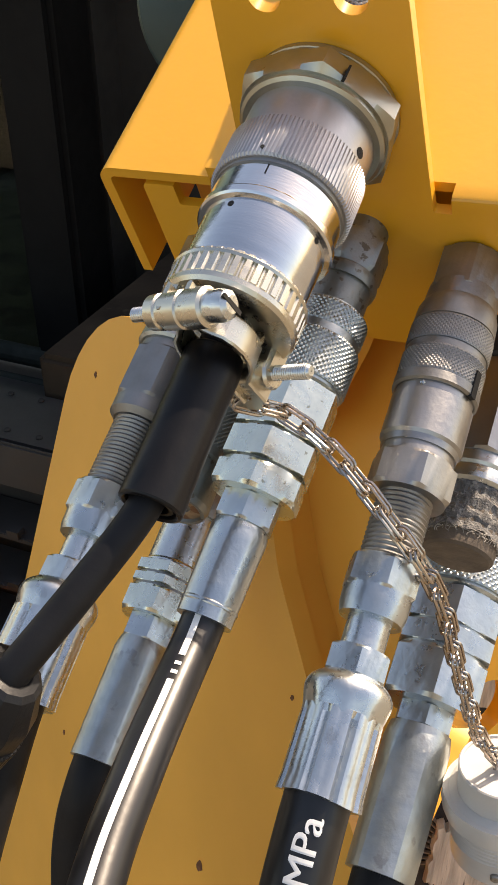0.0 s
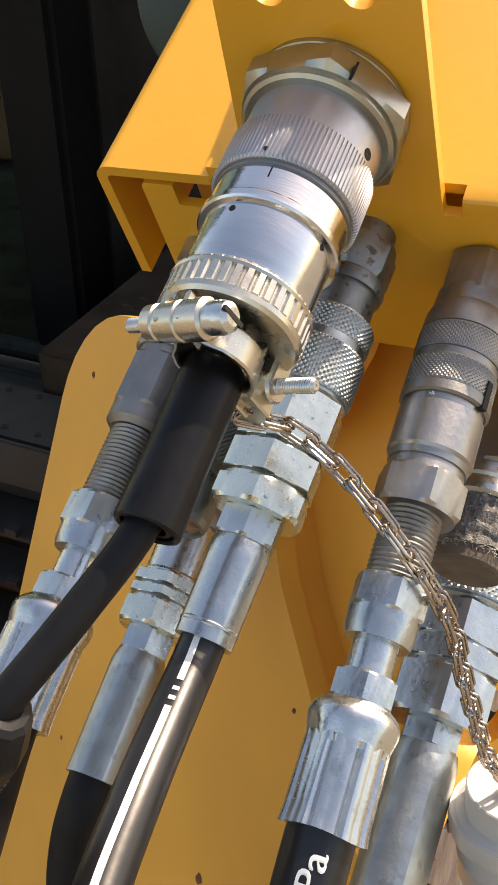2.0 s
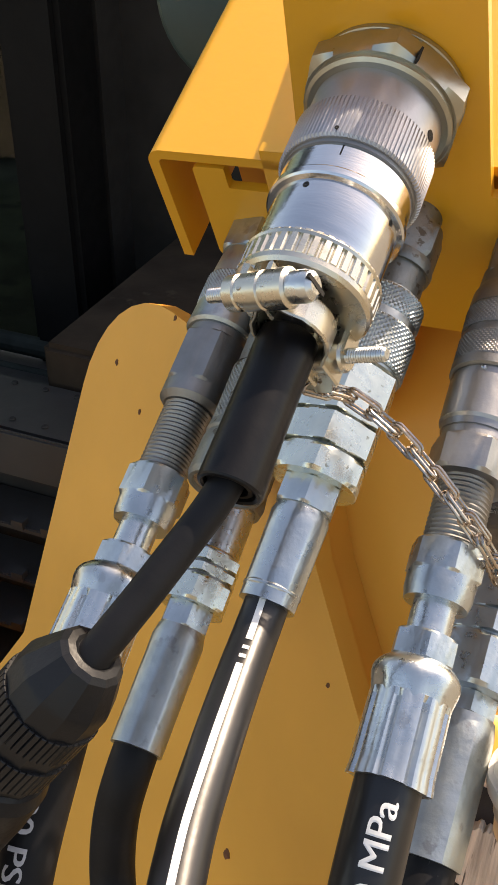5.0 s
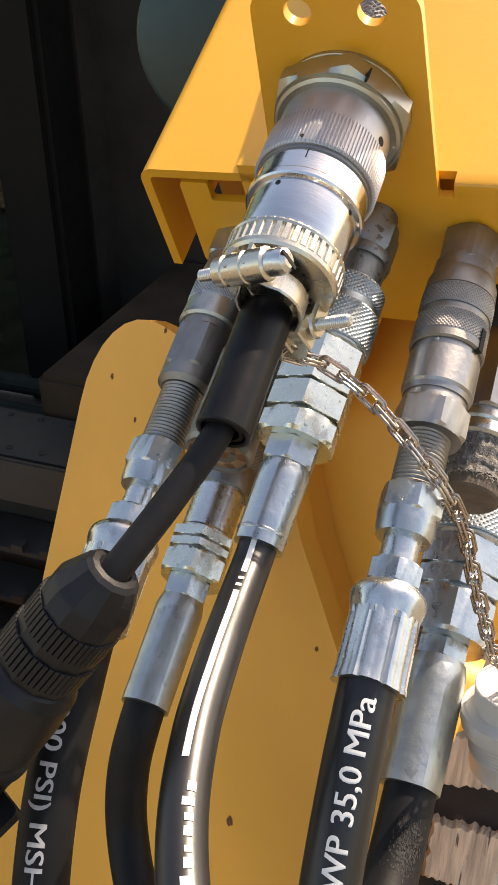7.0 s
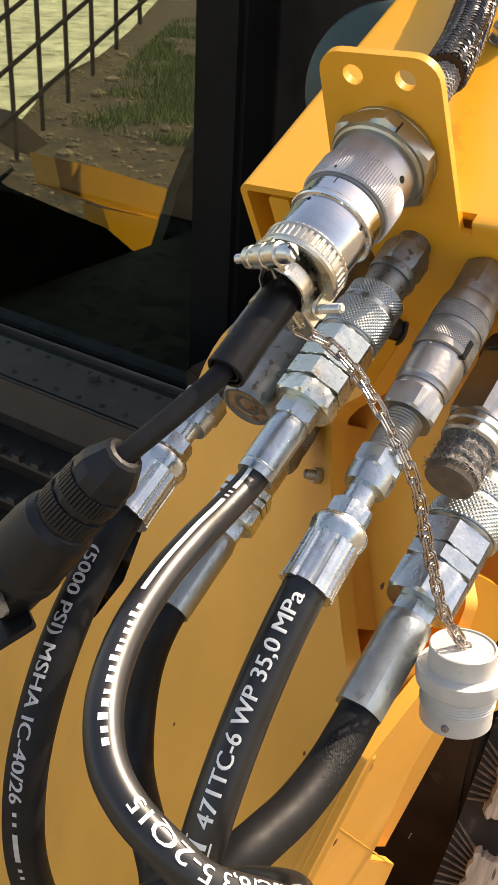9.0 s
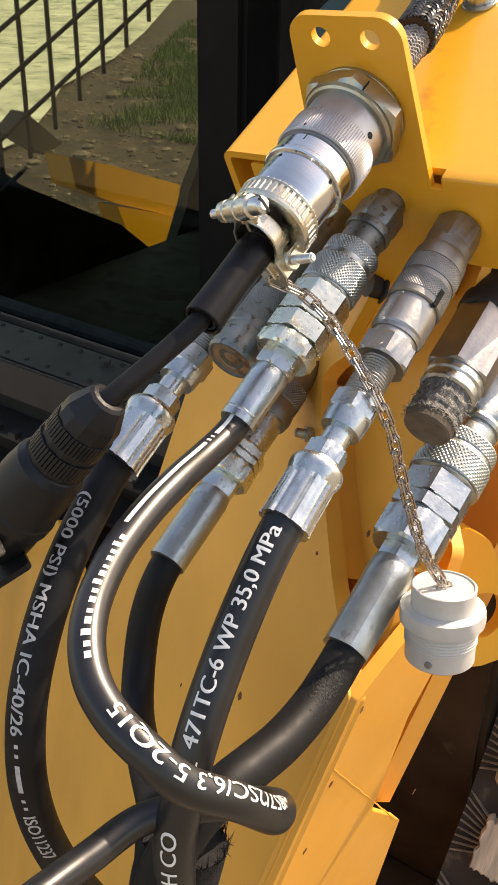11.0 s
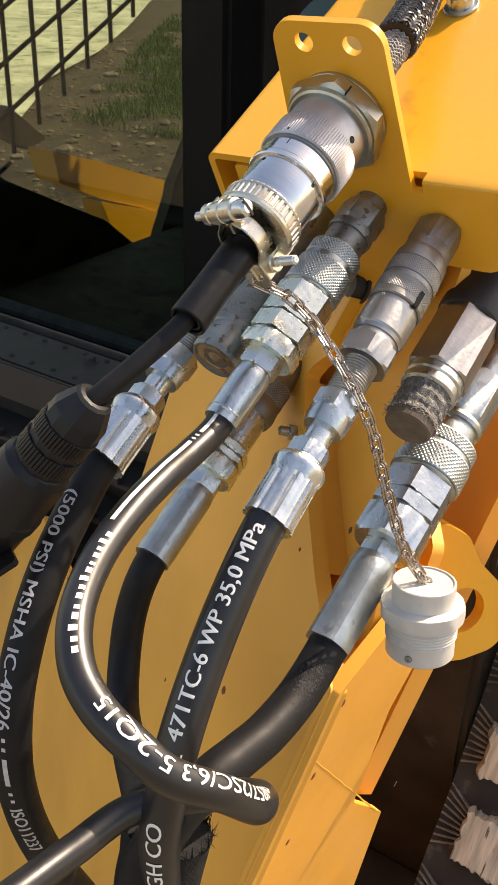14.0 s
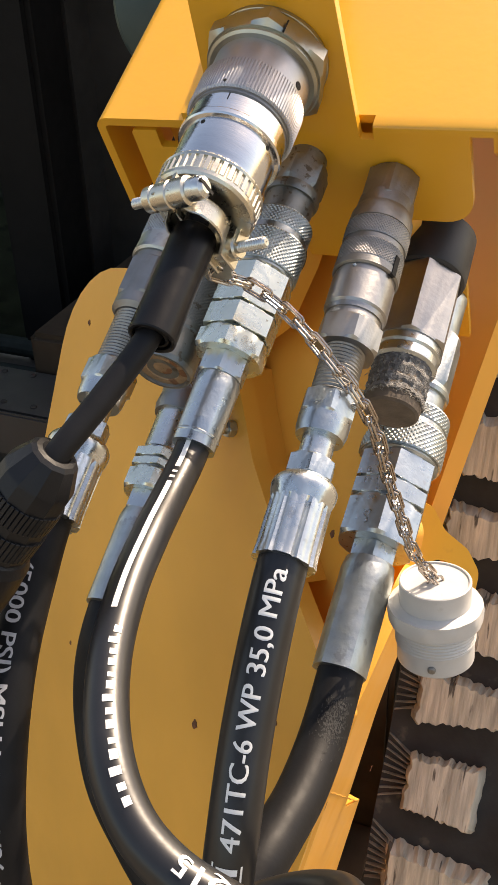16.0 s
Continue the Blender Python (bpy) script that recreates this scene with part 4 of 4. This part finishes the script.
# ---- cable boot, clamp, cable and plastic plug ----
CLAMP = at(-27.5, 33.2, 84.6) @ pose(0, 0, 0, 0, 0, 19)
cl = thing("cable_clamp", CLAMP, "nickel-plated saddle clamp with two slotted screws", "cable clamp")


def along_x(bm, x, y, z=0.0):
    bm.transform(Matrix.Translation((x, y, z)) @ Matrix(((0, 0, 1, 0), (0, 1, 0, 0), (-1, 0, 0, 0), (0, 0, 0, 1))))
    return bm


def saddle(side):
    line = [(2.6, 19.5), (2.6, 11.0), (4.0, 9.2), (6.6, 6.8), (8.1, 3.4), (8.6, 0), (8.1, -3.4), (6.6, -6.8), (4.0, -9.6), (2.6, -11.5), (2.6, -20.0)]
    pts = [(x * side, y) for x, y in line]
    rings = []
    for z in (-1.9, -1.3, 5.4, 6.0):
        k = 0.4 if z in (-1.9, 6.0) else 0.0
        out = [((x + side * (1.5 - k)) / 1000, y / 1000, z / 1000) for x, y in pts]
        inn = [((x + side * k) / 1000, y / 1000, z / 1000) for x, y in pts[::-1]]
        rings.append(out + inn)
    bm = loft(rings)
    bmesh.ops.recalc_face_normals(bm, faces=list(bm.faces))
    return bm


part("saddle", saddle(1), NICKEL, cl)
part("saddle", saddle(-1), NICKEL, cl)
part("screw_boss", along_x(lathe([(-9.5, 3.6), (-9, 4.4), (-6, 4.6), (-5.6, 4.1), (-4.8, 4.1), (-4.4, 4.7), (1, 4.9), (1.4, 4.4), (2.2, 4.4), (2.6, 5.0), (8.2, 5.0), (8.8, 4.2), (8.8, 1), (-9.5, 1)], 32), 0, 0.0152, 0.0032), NICKEL, cl)
head = lathe([(8.6, 3.9), (12.6, 4.0), (14.2, 3.5), (15.2, 2.2), (15.2, 0.2), (8.6, 0.2)], 32)
screw = part("screw", join(along_x(head, 0, 0.0152, 0.0032), along_x(thread(-15.5, -9, 2.0, 0.7, 0.3, 20), 0, 0.0152, 0.0032)), ZINC_BRIGHT, cl, "slotted screw")
part("slot", along_x(box(-0.0006, 0.0006, -0.0036, 0.0036, 0.0146, 0.01535), 0, 0.0152, 0.0032), BLACK_HOLE, screw)
part("screw_boss", along_x(lathe([(-10, 4.2), (6.6, 4.4), (7.4, 3.8), (7.4, 1), (-10, 1)], 32), 0, -0.0152), NICKEL, cl)
part("screw", join(along_x(thread(6, 18.0, 2.1, 0.7, 0.3, 20), 0, -0.0152), along_x(lathe([(17.9, 1.9), (18.6, 1.3), (18.6, 0.2), (17.9, 0.2)], 16), 0, -0.0152)), ZINC_BRIGHT, cl, "threaded screw end")
part("arm", box(-0.010, -0.004, 0.006, 0.0155, -0.013, 0.002, 0.001), NICKEL, cl)
part("arm", box(-0.003, 0.008, -0.018, -0.011, -0.013, 0.002, 0.001), NICKEL, cl)
tab = thing("chain_tab", at(-26, 13, 88) @ pose(0, 0, 0, 0, 0, 20), "small plated tab holding the chain end", "chain tab")
part("plate", slab(rounded([(-0.006, -0.005), (0.004, -0.006), (0.007, 0.0), (0.004, 0.006), (-0.006, 0.005)], [0.001, 0.002, 0.003, 0.002, 0.001], 4), -0.0007, 0.0007, [circle(0.002, 0, 0.0018, 14)]), NICKEL, tab)

bt = thing("cable_boot", at(-27.2, 31.6, 0, -0.024, -0.036), "black heat-shrink boot over the cable end", "cable boot")
part("sheath", lathe([(86.5, 4.0), (86.5, 7.0), (87.2, 7.6), (88.6, 7.9), (92, 8.0), (100, 7.9), (114, 7.9), (128, 8.2), (130.2, 8.2), (130.7, 7.9), (130.9, 7.2), (130.4, 6.6), (127, 6.2), (127, 3.5)], 48), BOOT, bt)
part("end_lip", lathe([(127.2, 6.6), (129.2, 6.3), (130.0, 5.6), (130.0, 4.6), (127.2, 4.2)], 48), BOOT, bt)
cable_path = spline([fx(-29.6, 31.0, 70), fx(-30.4, 28.8, 100), fx(-31.2, 27.3, 128), fx(-38.6, 25.4, 152), fx(-47.5, 23.8, 176), fx(-53, 19.5, 184)], 10)
tagged(mesh_object("signal_cable", sweep(cable_path, 0.0043), RUBBER_MATT), "black round signal cable from boot to plug", "cable")

plug = thing("plastic_plug", at(-47, 24.5, 175, -0.98, -0.92), "black plastic cable plug with a ribbed gland nut", "plug")
seg_r = [(0.4, 4.2), (0, 5.2), (0.3, 7.0), (1.4, 8.4), (9.5, 12.0), (11, 12.4), (38, 13.2), (40, 12.8), (40, 5), (1, 5)]
gland = part("gland_nut", lathe(seg_r, 12), PLASTIC, plug, smooth=14)
part("rib_band", ribbed(17, 25, 13.1, 48, 0.5, 0.7, 0.2), PLASTIC, gland, smooth=20)
part("rib_band", ribbed(28.5, 37, 13.5, 48, 0.5, 0.7, 0.2), PLASTIC, gland, smooth=20)
part("body", lathe([(39, 12), (40, 13.6), (43, 15.4), (52, 16.4), (66, 16.8), (67, 17.5), (72, 17.5), (73, 16.6), (88, 16.6), (90, 15), (90, 4), (39, 4)], 56), PLASTIC, plug)
part("latch", slab(rounded([(-0.009, 0.0), (0.009, 0.0), (0.007, 0.034), (-0.007, 0.034)], [0.002, 0.002, 0.003, 0.003], 4), 0, 0.003), PLASTIC, plug).matrix_basis = pose(0.0145, -0.008, 0.080, 60, 20, 0)
lever = part("lever", slab(rounded([(-0.010, 0.0), (0.010, 0.0), (0.004, 0.040), (-0.003, 0.042)], [0.002, 0.002, 0.001, 0.001], 4), 0, 0.003), STEEL_DARK, plug, "grey metal locking lever")
lever.matrix_basis = pose(0.016, 0.010, 0.074, 90, -20, -40)

# ---- hoses ----


def hose(points, r, label, material=RUBBER, per=16):
    path = spline(points, per)
    t = thing("hydraulic_hose", Matrix.Identity(4), label, "hose", "hydraulic hoses")
    cover = part("rubber_cover", sweep(path, r, 32), material, t)
    return cover, path


FACE = Vector((0.05, -0.12, 1.36))


def lengths(path):
    out = [0.0]
    for a, b in zip(path, path[1:]):
        out.append(out[-1] + (b - a).length)
    return out


def where(path, p):
    ls = lengths(path)
    return ls[min(range(len(path)), key=lambda i: (path[i] - Vector(p)).length)]


def wrap(bm, path, r, start, way, turn=0.0):
    """Lay a flat mesh (x along, y across, metres) on a hose, from a length start; way: 1 with the path, -1 against it."""
    ls = lengths(path)
    for v in bm.verts:
        s = start + way * v.co.x
        i = max(0, min(len(path) - 2, next((k for k in range(len(ls) - 1) if ls[k + 1] >= s), len(path) - 2)))
        f = (s - ls[i]) / max(1e-9, ls[i + 1] - ls[i])

        def dirn(k):
            return (path[min(k + 1, len(path) - 1)] - path[max(k - 1, 0)]).normalized()
        c = path[i].lerp(path[i + 1], f)
        d = dirn(i).lerp(dirn(i + 1), f).normalized()
        n = FACE - c
        n = (n - d * n.dot(d)).normalized()
        x = d * way
        y = n.cross(x)
        a = v.co.y / r + turn
        lift = v.co.z
        v.co = c + (n * math.cos(a) + y * math.sin(a)) * (r + 0.00020 + lift)
    return bm


def lettering(text, length, height):
    """Flat letters in the built-in font, fitted to a length and a capital height."""
    cu = bpy.data.curves.new("letters", "FONT")
    cu.body, cu.size, cu.resolution_u = text, 1.0, 3
    cu.offset = 0.0
    ob = new("letters", cu)
    bpy.context.view_layer.update()
    me = ob.evaluated_get(bpy.context.evaluated_depsgraph_get()).to_mesh()
    bm = bmesh.new()
    bm.from_mesh(me)
    ob.to_mesh_clear()
    bpy.data.objects.remove(ob)
    bpy.data.curves.remove(cu)
    xs = [v.co.x for v in bm.verts]
    x0, w = min(xs), max(xs) - min(xs)
    for v in bm.verts:
        v.co = ((v.co.x - x0) * length / w, (v.co.y - 0.35) * height / 0.70, 0)
    bold = bmesh.new()
    for k, dx in enumerate((-0.032, -0.016, 0.0, 0.016, 0.032)):
        copy = bm.copy()
        for v in copy.verts:
            v.co.x += dx * height
            v.co.z = k * 0.00002
        join(bold, copy)
    bm.free()
    bm = bold
    for k in range(1, 8):
        bmesh.ops.bisect_plane(bm, geom=list(bm.verts) + list(bm.edges) + list(bm.faces), plane_co=(0, -height * 0.6 + k * height * 0.15, 0), plane_no=(0, 1, 0))
    return bm


def bars(items, y0=-0.5, y1=0.5):
    """Plain bars: (x0, x1, y0, y1) in metres, cut so that they bend with the hose."""
    bm = bmesh.new()
    for x0, x1, a, b in items:
        n = max(1, int((x1 - x0) / 0.003))
        m = 4
        g = [[bm.verts.new((x0 + (x1 - x0) * i / n, a + (b - a) * j / m, 0)) for j in range(m + 1)] for i in range(n + 1)]
        for i in range(n):
            for j in range(m):
                bm.faces.new((g[i][j], g[i + 1][j], g[i + 1][j + 1], g[i][j + 1]))
    return bm


def word_bars(length, h, n, gaps=()):
    """A word that is not lettered: a row of n short bars."""
    w = length / n
    out = []
    for i in range(n):
        if i in gaps:
            continue
        top = (0.22, 0.22, 0.5, 0.22, 0.16)[i % 5]
        wide = (0.62, 0.50, 0.56, 0.66, 0.40)[i % 5]
        out.append((i * w, (i + wide) * w, -h * 0.5, h * top))
    return out


LOOP_R = 0.0064
loop, lp = hose([fx(-29.4, -28, 120), fx(-30.6, -30.6, 140), fx(-28.8, -23.5, 160), fx(-25.4, -13, 181), fx(-21.2, -3, 205), fx(-13.4, 7, 230), fx(-1.6, 14.5, 253), fx(11, 14.8, 269), fx(24.5, 11, 277.5), fx(40, 4.8, 281.5), fx(51, -7, 282.5), fx(60.5, -28, 276), fx(61, -57, 270),
                 fx(50, -79, 263), fx(28, -91, 269), fx(3, -86, 289), fx(-3, -73, 314), fx(-5, -58, 336), fx(-6, -48, 350)], LOOP_R, "thin black hydraulic hose bent in a wide loop with white print")
s15, swww, sline = where(lp, fx(24.5, 11, 277.5)), where(lp, fx(11, 14.8, 269)) - 0.001, where(lp, fx(-18, 2, 217))
send = where(lp, fx(61, -60, 269))
part("print", wrap(lettering("EN857/2SC/6,3 5-2Q15", send - s15 + 0.002, 0.0056), lp, LOOP_R, send + 0.002, -1, -0.25), PRINT, loop, "white printed letters")
part("print", wrap(bars(word_bars(swww - sline - 0.004, 0.0031, 14)), lp, LOOP_R, swww, -1, 0.05), PRINT, loop, "white printed bars")
part("print", wrap(bars([(0, 0.062, -0.0009, 0.0009), (0.064, 0.0652, -0.0009, 0.0009), (0.067, 0.0682, -0.0009, 0.0009), (0.0705, 0.108, -0.0009, 0.0009)]), lp, LOOP_R, sline - 0.0015, -1, 0.42), PRINT, loop, "white printed stripe")

R3 = 0.0088
h3, p3 = hose([fx(14, -34.5, 155), fx(14, -36.5, 180), fx(14, -43, 205), fx(14.3, -52, 230), fx(15.5, -63, 256), fx(15, -78, 275), fx(13, -102, 294), fx(10, -150, 315), fx(6, -230, 335)], R3, "black hydraulic hose printed with its working pressure")
smpa, s471 = where(p3, fx(14, -36, 177)), where(p3, fx(15.5, -64.5, 258))
part("print", wrap(lettering("471TC-6 WP 35,0 MPa", s471 - smpa, 0.0063), p3, R3, s471, -1, 0.18), PRINT, h3, "white printed letters")
part("print", wrap(bars([(0.001, 0.0028, -0.0035, 0.0035), (0.0045, 0.0065, -0.0035, 0.0035), (0.0, 0.0075, -0.0052, -0.0045), (0.0, 0.0075, 0.0045, 0.0052)]), p3, R3, s471 + 0.0115, -1, 0.18), PRINT, h3, "white printed mark")
part("print", wrap(lettering("OUGH CO", 0.050, 0.0066), p3, R3, s471 + 0.084, -1, 0.18), PRINT, h3, "white printed letters")

R1 = 0.0088
h1, p1 = hose([fx(-80.8, -39.4, 140), fx(-80.8, -39.8, 168), fx(-79, -42.2, 192), fx(-77, -49, 222), fx(-73, -60, 252), fx(-70, -80, 280), fx(-70, -115, 303), fx(-74, -170, 318), fx(-78, -240, 326)], R1, "black hydraulic hose beside the cab printed in white", RUBBER_MATT)
s0 = where(p1, fx(-79, -45, 203)) - 0.013
part("print", wrap(lettering("(5000 PSI) MSHA IC-40/26", 0.104, 0.0056), p1, R1, s0, 1, -0.42), PRINT_SHADED, h1, "pale printed letters")
part("print", wrap(bars([(0.108, 0.1098, -0.0009, 0.0009), (0.1125, 0.1143, -0.0009, 0.0009), (0.118, 0.132, -0.0011, 0.0011), (0.136, 0.1378, -0.0009, 0.0009), (0.1405, 0.1423, -0.0009, 0.0009)]), p1, R1, s0, 1, -0.42), PRINT_SHADED, h1, "pale printed dashes")
part("print", wrap(lettering("ISO11237", 0.036, 0.0056), p1, R1, s0 + 0.147, 1, -0.42), PRINT_SHADED, h1, "pale printed letters")

h4, p4 = hose([fx(19, -139.5, 150), fx(19, -140, 180), fx(19, -137, 205), fx(18.5, -128, 228), fx(16.5, -118, 246), fx(14, -110, 262), fx(10, -108, 282), fx(5, -120, 306), fx(2, -165, 328), fx(0, -240, 345)], 0.0100, "thick black hydraulic hose with a grey scuff", RUBBER_MATT)
scuff = bmesh.new()
g = random.Random(31)
for i in range(500):
    x, y = g.gauss(0.012, 0.006), g.gauss(0, 0.0028)
    w, hgt = g.uniform(0.0002, 0.0008), g.uniform(0.0001, 0.0003)
    scuff.faces.new([scuff.verts.new(q) for q in ((x - w, y - hgt, i * 3e-7 - 0.00014), (x + w, y - hgt * 0.6, i * 3e-7 - 0.00014), (x + w * 0.7, y + hgt, i * 3e-7 - 0.00014), (x - w * 0.8, y + hgt * 0.7, i * 3e-7 - 0.00014))])
tagged(part("scuff", wrap(scuff, p4, 0.0100, where(p4, fx(19, -137, 205)) - 0.018, 1, 0.2), WORN_RUBBER, h4, "grey scuff marks"), kind="stuff")
h7, p7 = hose([fx(-93, -135, 150), fx(-94, -138, 176), fx(-97, -152, 195), fx(-95, -168, 215), fx(-80, -172, 240), fx(-50, -155, 262), fx(-22, -136, 280), fx(-6, -130, 300), fx(-8, -170, 325), fx(-10, -240, 340)], 0.0088, "black hydraulic hose curving down to the bundle", RUBBER_MATT)

# sleeve behind the bundle
sl_path = spline([fx(2, -126, 285), fx(0, -150, 308), fx(-2, -190, 325), fx(-4, -260, 345)], 12)
sleeve = thing("bundle_sleeve", Matrix.Identity(4), "frayed black textile sleeve behind the hoses", "sleeve")
cloth = part("sleeve_cloth", sweep(sl_path, 0.019, 40), BRAID, sleeve)
rng = random.Random(9)
bm = bmesh.new()
d0 = (sl_path[1] - sl_path[0]).normalized()
for i in range(170):
    a = rng.uniform(0, 6.28)
    side = d0.orthogonal().normalized()
    q = sl_path[0] + (side * math.cos(a) + d0.cross(side) * math.sin(a)) * 0.019
    tip = q - d0 * rng.uniform(0.002, 0.010) + Vector([rng.uniform(-0.004, 0.004) for _ in range(3)])
    w = Vector([rng.uniform(-1, 1) for _ in range(3)]).normalized() * 0.0004
    bm.faces.new([bm.verts.new(v) for v in (q - w, q + w, tip)])
tagged(part("frayed_threads", bm, BRAID, cloth), kind="stuff")

# braided cable behind the tab
br = thing("braided_cable", Matrix.Identity(4), "cable in grey and black braided sleeve behind the bracket tab", "cable")


def braid(path, r, strands, pitch, wire, material, parent, name):
    bm = bmesh.new()
    ls = lengths(path)
    side = None
    frames = []
    for i, p in enumerate(path):
        d = (path[min(i + 1, len(path) - 1)] - path[max(i - 1, 0)]).normalized()
        side = d.orthogonal().normalized() if side is None else (side - d * side.dot(d)).normalized()
        frames.append((p, side, d.cross(side)))
    for hand in (1, -1):
        for k in range(strands):
            pts = []
            for i, (p, x, y) in enumerate(frames):
                a = 2 * math.pi * (k / strands + hand * ls[i] / pitch)
                rr = r + wire * 0.6 * math.sin(a * strands / 2 + (0 if hand > 0 else math.pi))
                pts.append(p + (x * math.cos(a) + y * math.sin(a)) * rr)
            join(bm, sweep(pts, wire, 5))
    return tagged(part(name, bm, material, parent), kind="stuff")


bp = spline([fx(-28, 31, -6), fx(-28.3, 29.5, -35), fx(-29, 29.5, -64)], 16)
part("grey_core", sweep(bp, 0.0074, 20), BRAID_GREY, br)
braid(bp, 0.0076, 16, 0.04, 0.0005, BRAID_GREY, br, "grey_braid")
bp2 = spline([fx(-28, 31.5, -58), fx(-33, 26.8, -80), fx(-39.5, 22, -104), fx(-50, 17, -140), fx(-74, 11.5, -230), fx(-90, 12, -300)], 24)
part("black_core", sweep(bp2, 0.0092, 24), PLASTIC, br)
braid(bp2, 0.0096, 18, 0.06, 0.0009, BRAID_GLOSS, br, "black_braid")

bolt = thing("hex_bolt", at(-33.5, 0.0, -139) @ Matrix(((1, 0, 0, 0), (0, 0, 1, 0), (0, -1, 0, 0), (0, 0, 0, 1))), "plated hexagon bolt with washer on the bracket top", "bolt")
part("washer", lathe([(0.2, 9.6), (1.4, 9.6), (1.8, 9.2), (1.8, 3), (0.2, 3)], 40), ZINC_DULL, bolt)
part("head", join(hexa(1.8, 8.0, 7.6, 0.3, 0.3), lathe([(7.5, 6.4), (8.3, 6.0), (8.3, 4.6), (7.9, 4.2), (7.9, 0.3)], 32)), ZINC, bolt)

# ---- dust cap on its chain ----
CZ = Vector((0.05, -0.13, -0.99)).normalized()
CX = Vector((1, 0.2, 0)).cross(CZ).cross(CZ).normalized()
CY = CZ.cross(CX)
CT = Vector((0.0862, 0.2050, 1.0255))
cap = thing("dust_cap", Matrix(((CX.x, CY.x, CZ.x, CT.x), (CX.y, CY.y, CZ.y, CT.y), (CX.z, CY.z, CZ.z, CT.z), (0, 0, 0, 1))), "white-grey alloy dust cap hanging on a chain", "dust cap")
part("lid", lathe([(0.9, 0.2), (0.9, 13.9), (0.1, 14.2), (0, 14.8), (0.4, 15.3), (12, 15.3), (12, 1)], 64), CAP_ALU, cap)
part("flange", join(hexa(11.4, 18.6, 21.0, 0.35, 0.30, 10), lathe([(10.4, 15.5), (11.4, 18.2), (12, 18.2), (12, 4), (10.4, 4)], 64)), CAP_ALU, cap)
part("thread_band", thread(18.5, 29, 17.6, 1.6, 0.5, 64), CAP_ALU, cap)
skirt = part("skirt", lathe([(28.5, 16.8), (38.6, 16.8), (39.5, 16.0), (39.5, 4), (28.5, 4)], 64), CAP_ALU, cap)
peg = lathe([(0, 1.9), (1.2, 1.7), (1.6, 1.2), (1.6, 0.2), (0, 0.2)], 16)
peg_dir = Vector((0, 0, 1)).rotation_difference((Matrix((CX, CY, CZ)) @ Vector((-0.25, -0.9, 0.1))).normalized())
d = Matrix((CX, CY, CZ)) @ Vector((-0.25, -0.9, 0.0))
d = Vector((d.x, d.y, 0)).normalized()
part("bayonet_pin", peg, STEEL_DARK, skirt).matrix_basis = Matrix.LocRotScale(Vector((d.x * 0.0164, d.y * 0.0164, 0.0345)), peg_dir, None)
part("staple", sweep([Vector((0.0035 * math.cos(a), 0.0, 0.0012 - 0.0035 * math.sin(a))) for a in [math.pi * k / 10 for k in range(11)]], 0.0006, 8), CHAIN, cap)

chain = thing("chain", Matrix.Identity(4), "fine double-link steel chain from clamp to dust cap", "chain")
cpath = spline([fx(-24, 9, 88), fx(-18, 1, 84), fx(-8, -4.5, 86.5), fx(2, -9, 92), fx(15, -18, 100.5), fx(25, -29, 107), fx(31, -44, 112), fx(34, -62, 117), fx(38, -84, 122.5), fx(43, -108, 128), CT], 20)
cls = lengths(cpath)
link = None
n_links = int(cls[-1] / 0.0074)
for k in range(n_links + 1):
    s = k * cls[-1] / n_links
    i = max(0, min(len(cpath) - 2, next((j for j in range(len(cls) - 1) if cls[j + 1] >= s), len(cpath) - 2)))
    p = cpath[i].lerp(cpath[i + 1], (s - cls[i]) / max(1e-9, cls[i + 1] - cls[i]))
    d = (cpath[min(i + 2, len(cpath) - 1)] - cpath[max(i - 1, 0)]).normalized()
    n = (FACE - p)
    n = (n - d * n.dot(d)).normalized()
    y = d.cross(n)
    rot = Matrix((d, y, n)).transposed().to_4x4() @ pose(0, 0, 0, 45 if k % 2 else -45, 0, 0)
    if link is None:
        bm = bmesh.new()
        for off in (-0.00075, 0.00075):
            pts = []
            for j in range(25):
                a = 2 * math.pi * j / 24
                pts.append(Vector((math.copysign(0.0034, math.cos(a)) + 0.0021 * math.cos(a), 0.0022 * math.sin(a), off + 0.0004 * math.sin(a))))
            join(bm, sweep(pts, 0.0005, 7))
        link = part("link", bm, CHAIN, chain)
        ob = link
    else:
        ob = new("link", link.data)
        ob.parent = chain
    ob.matrix_basis = Matrix.Translation(p) @ rot
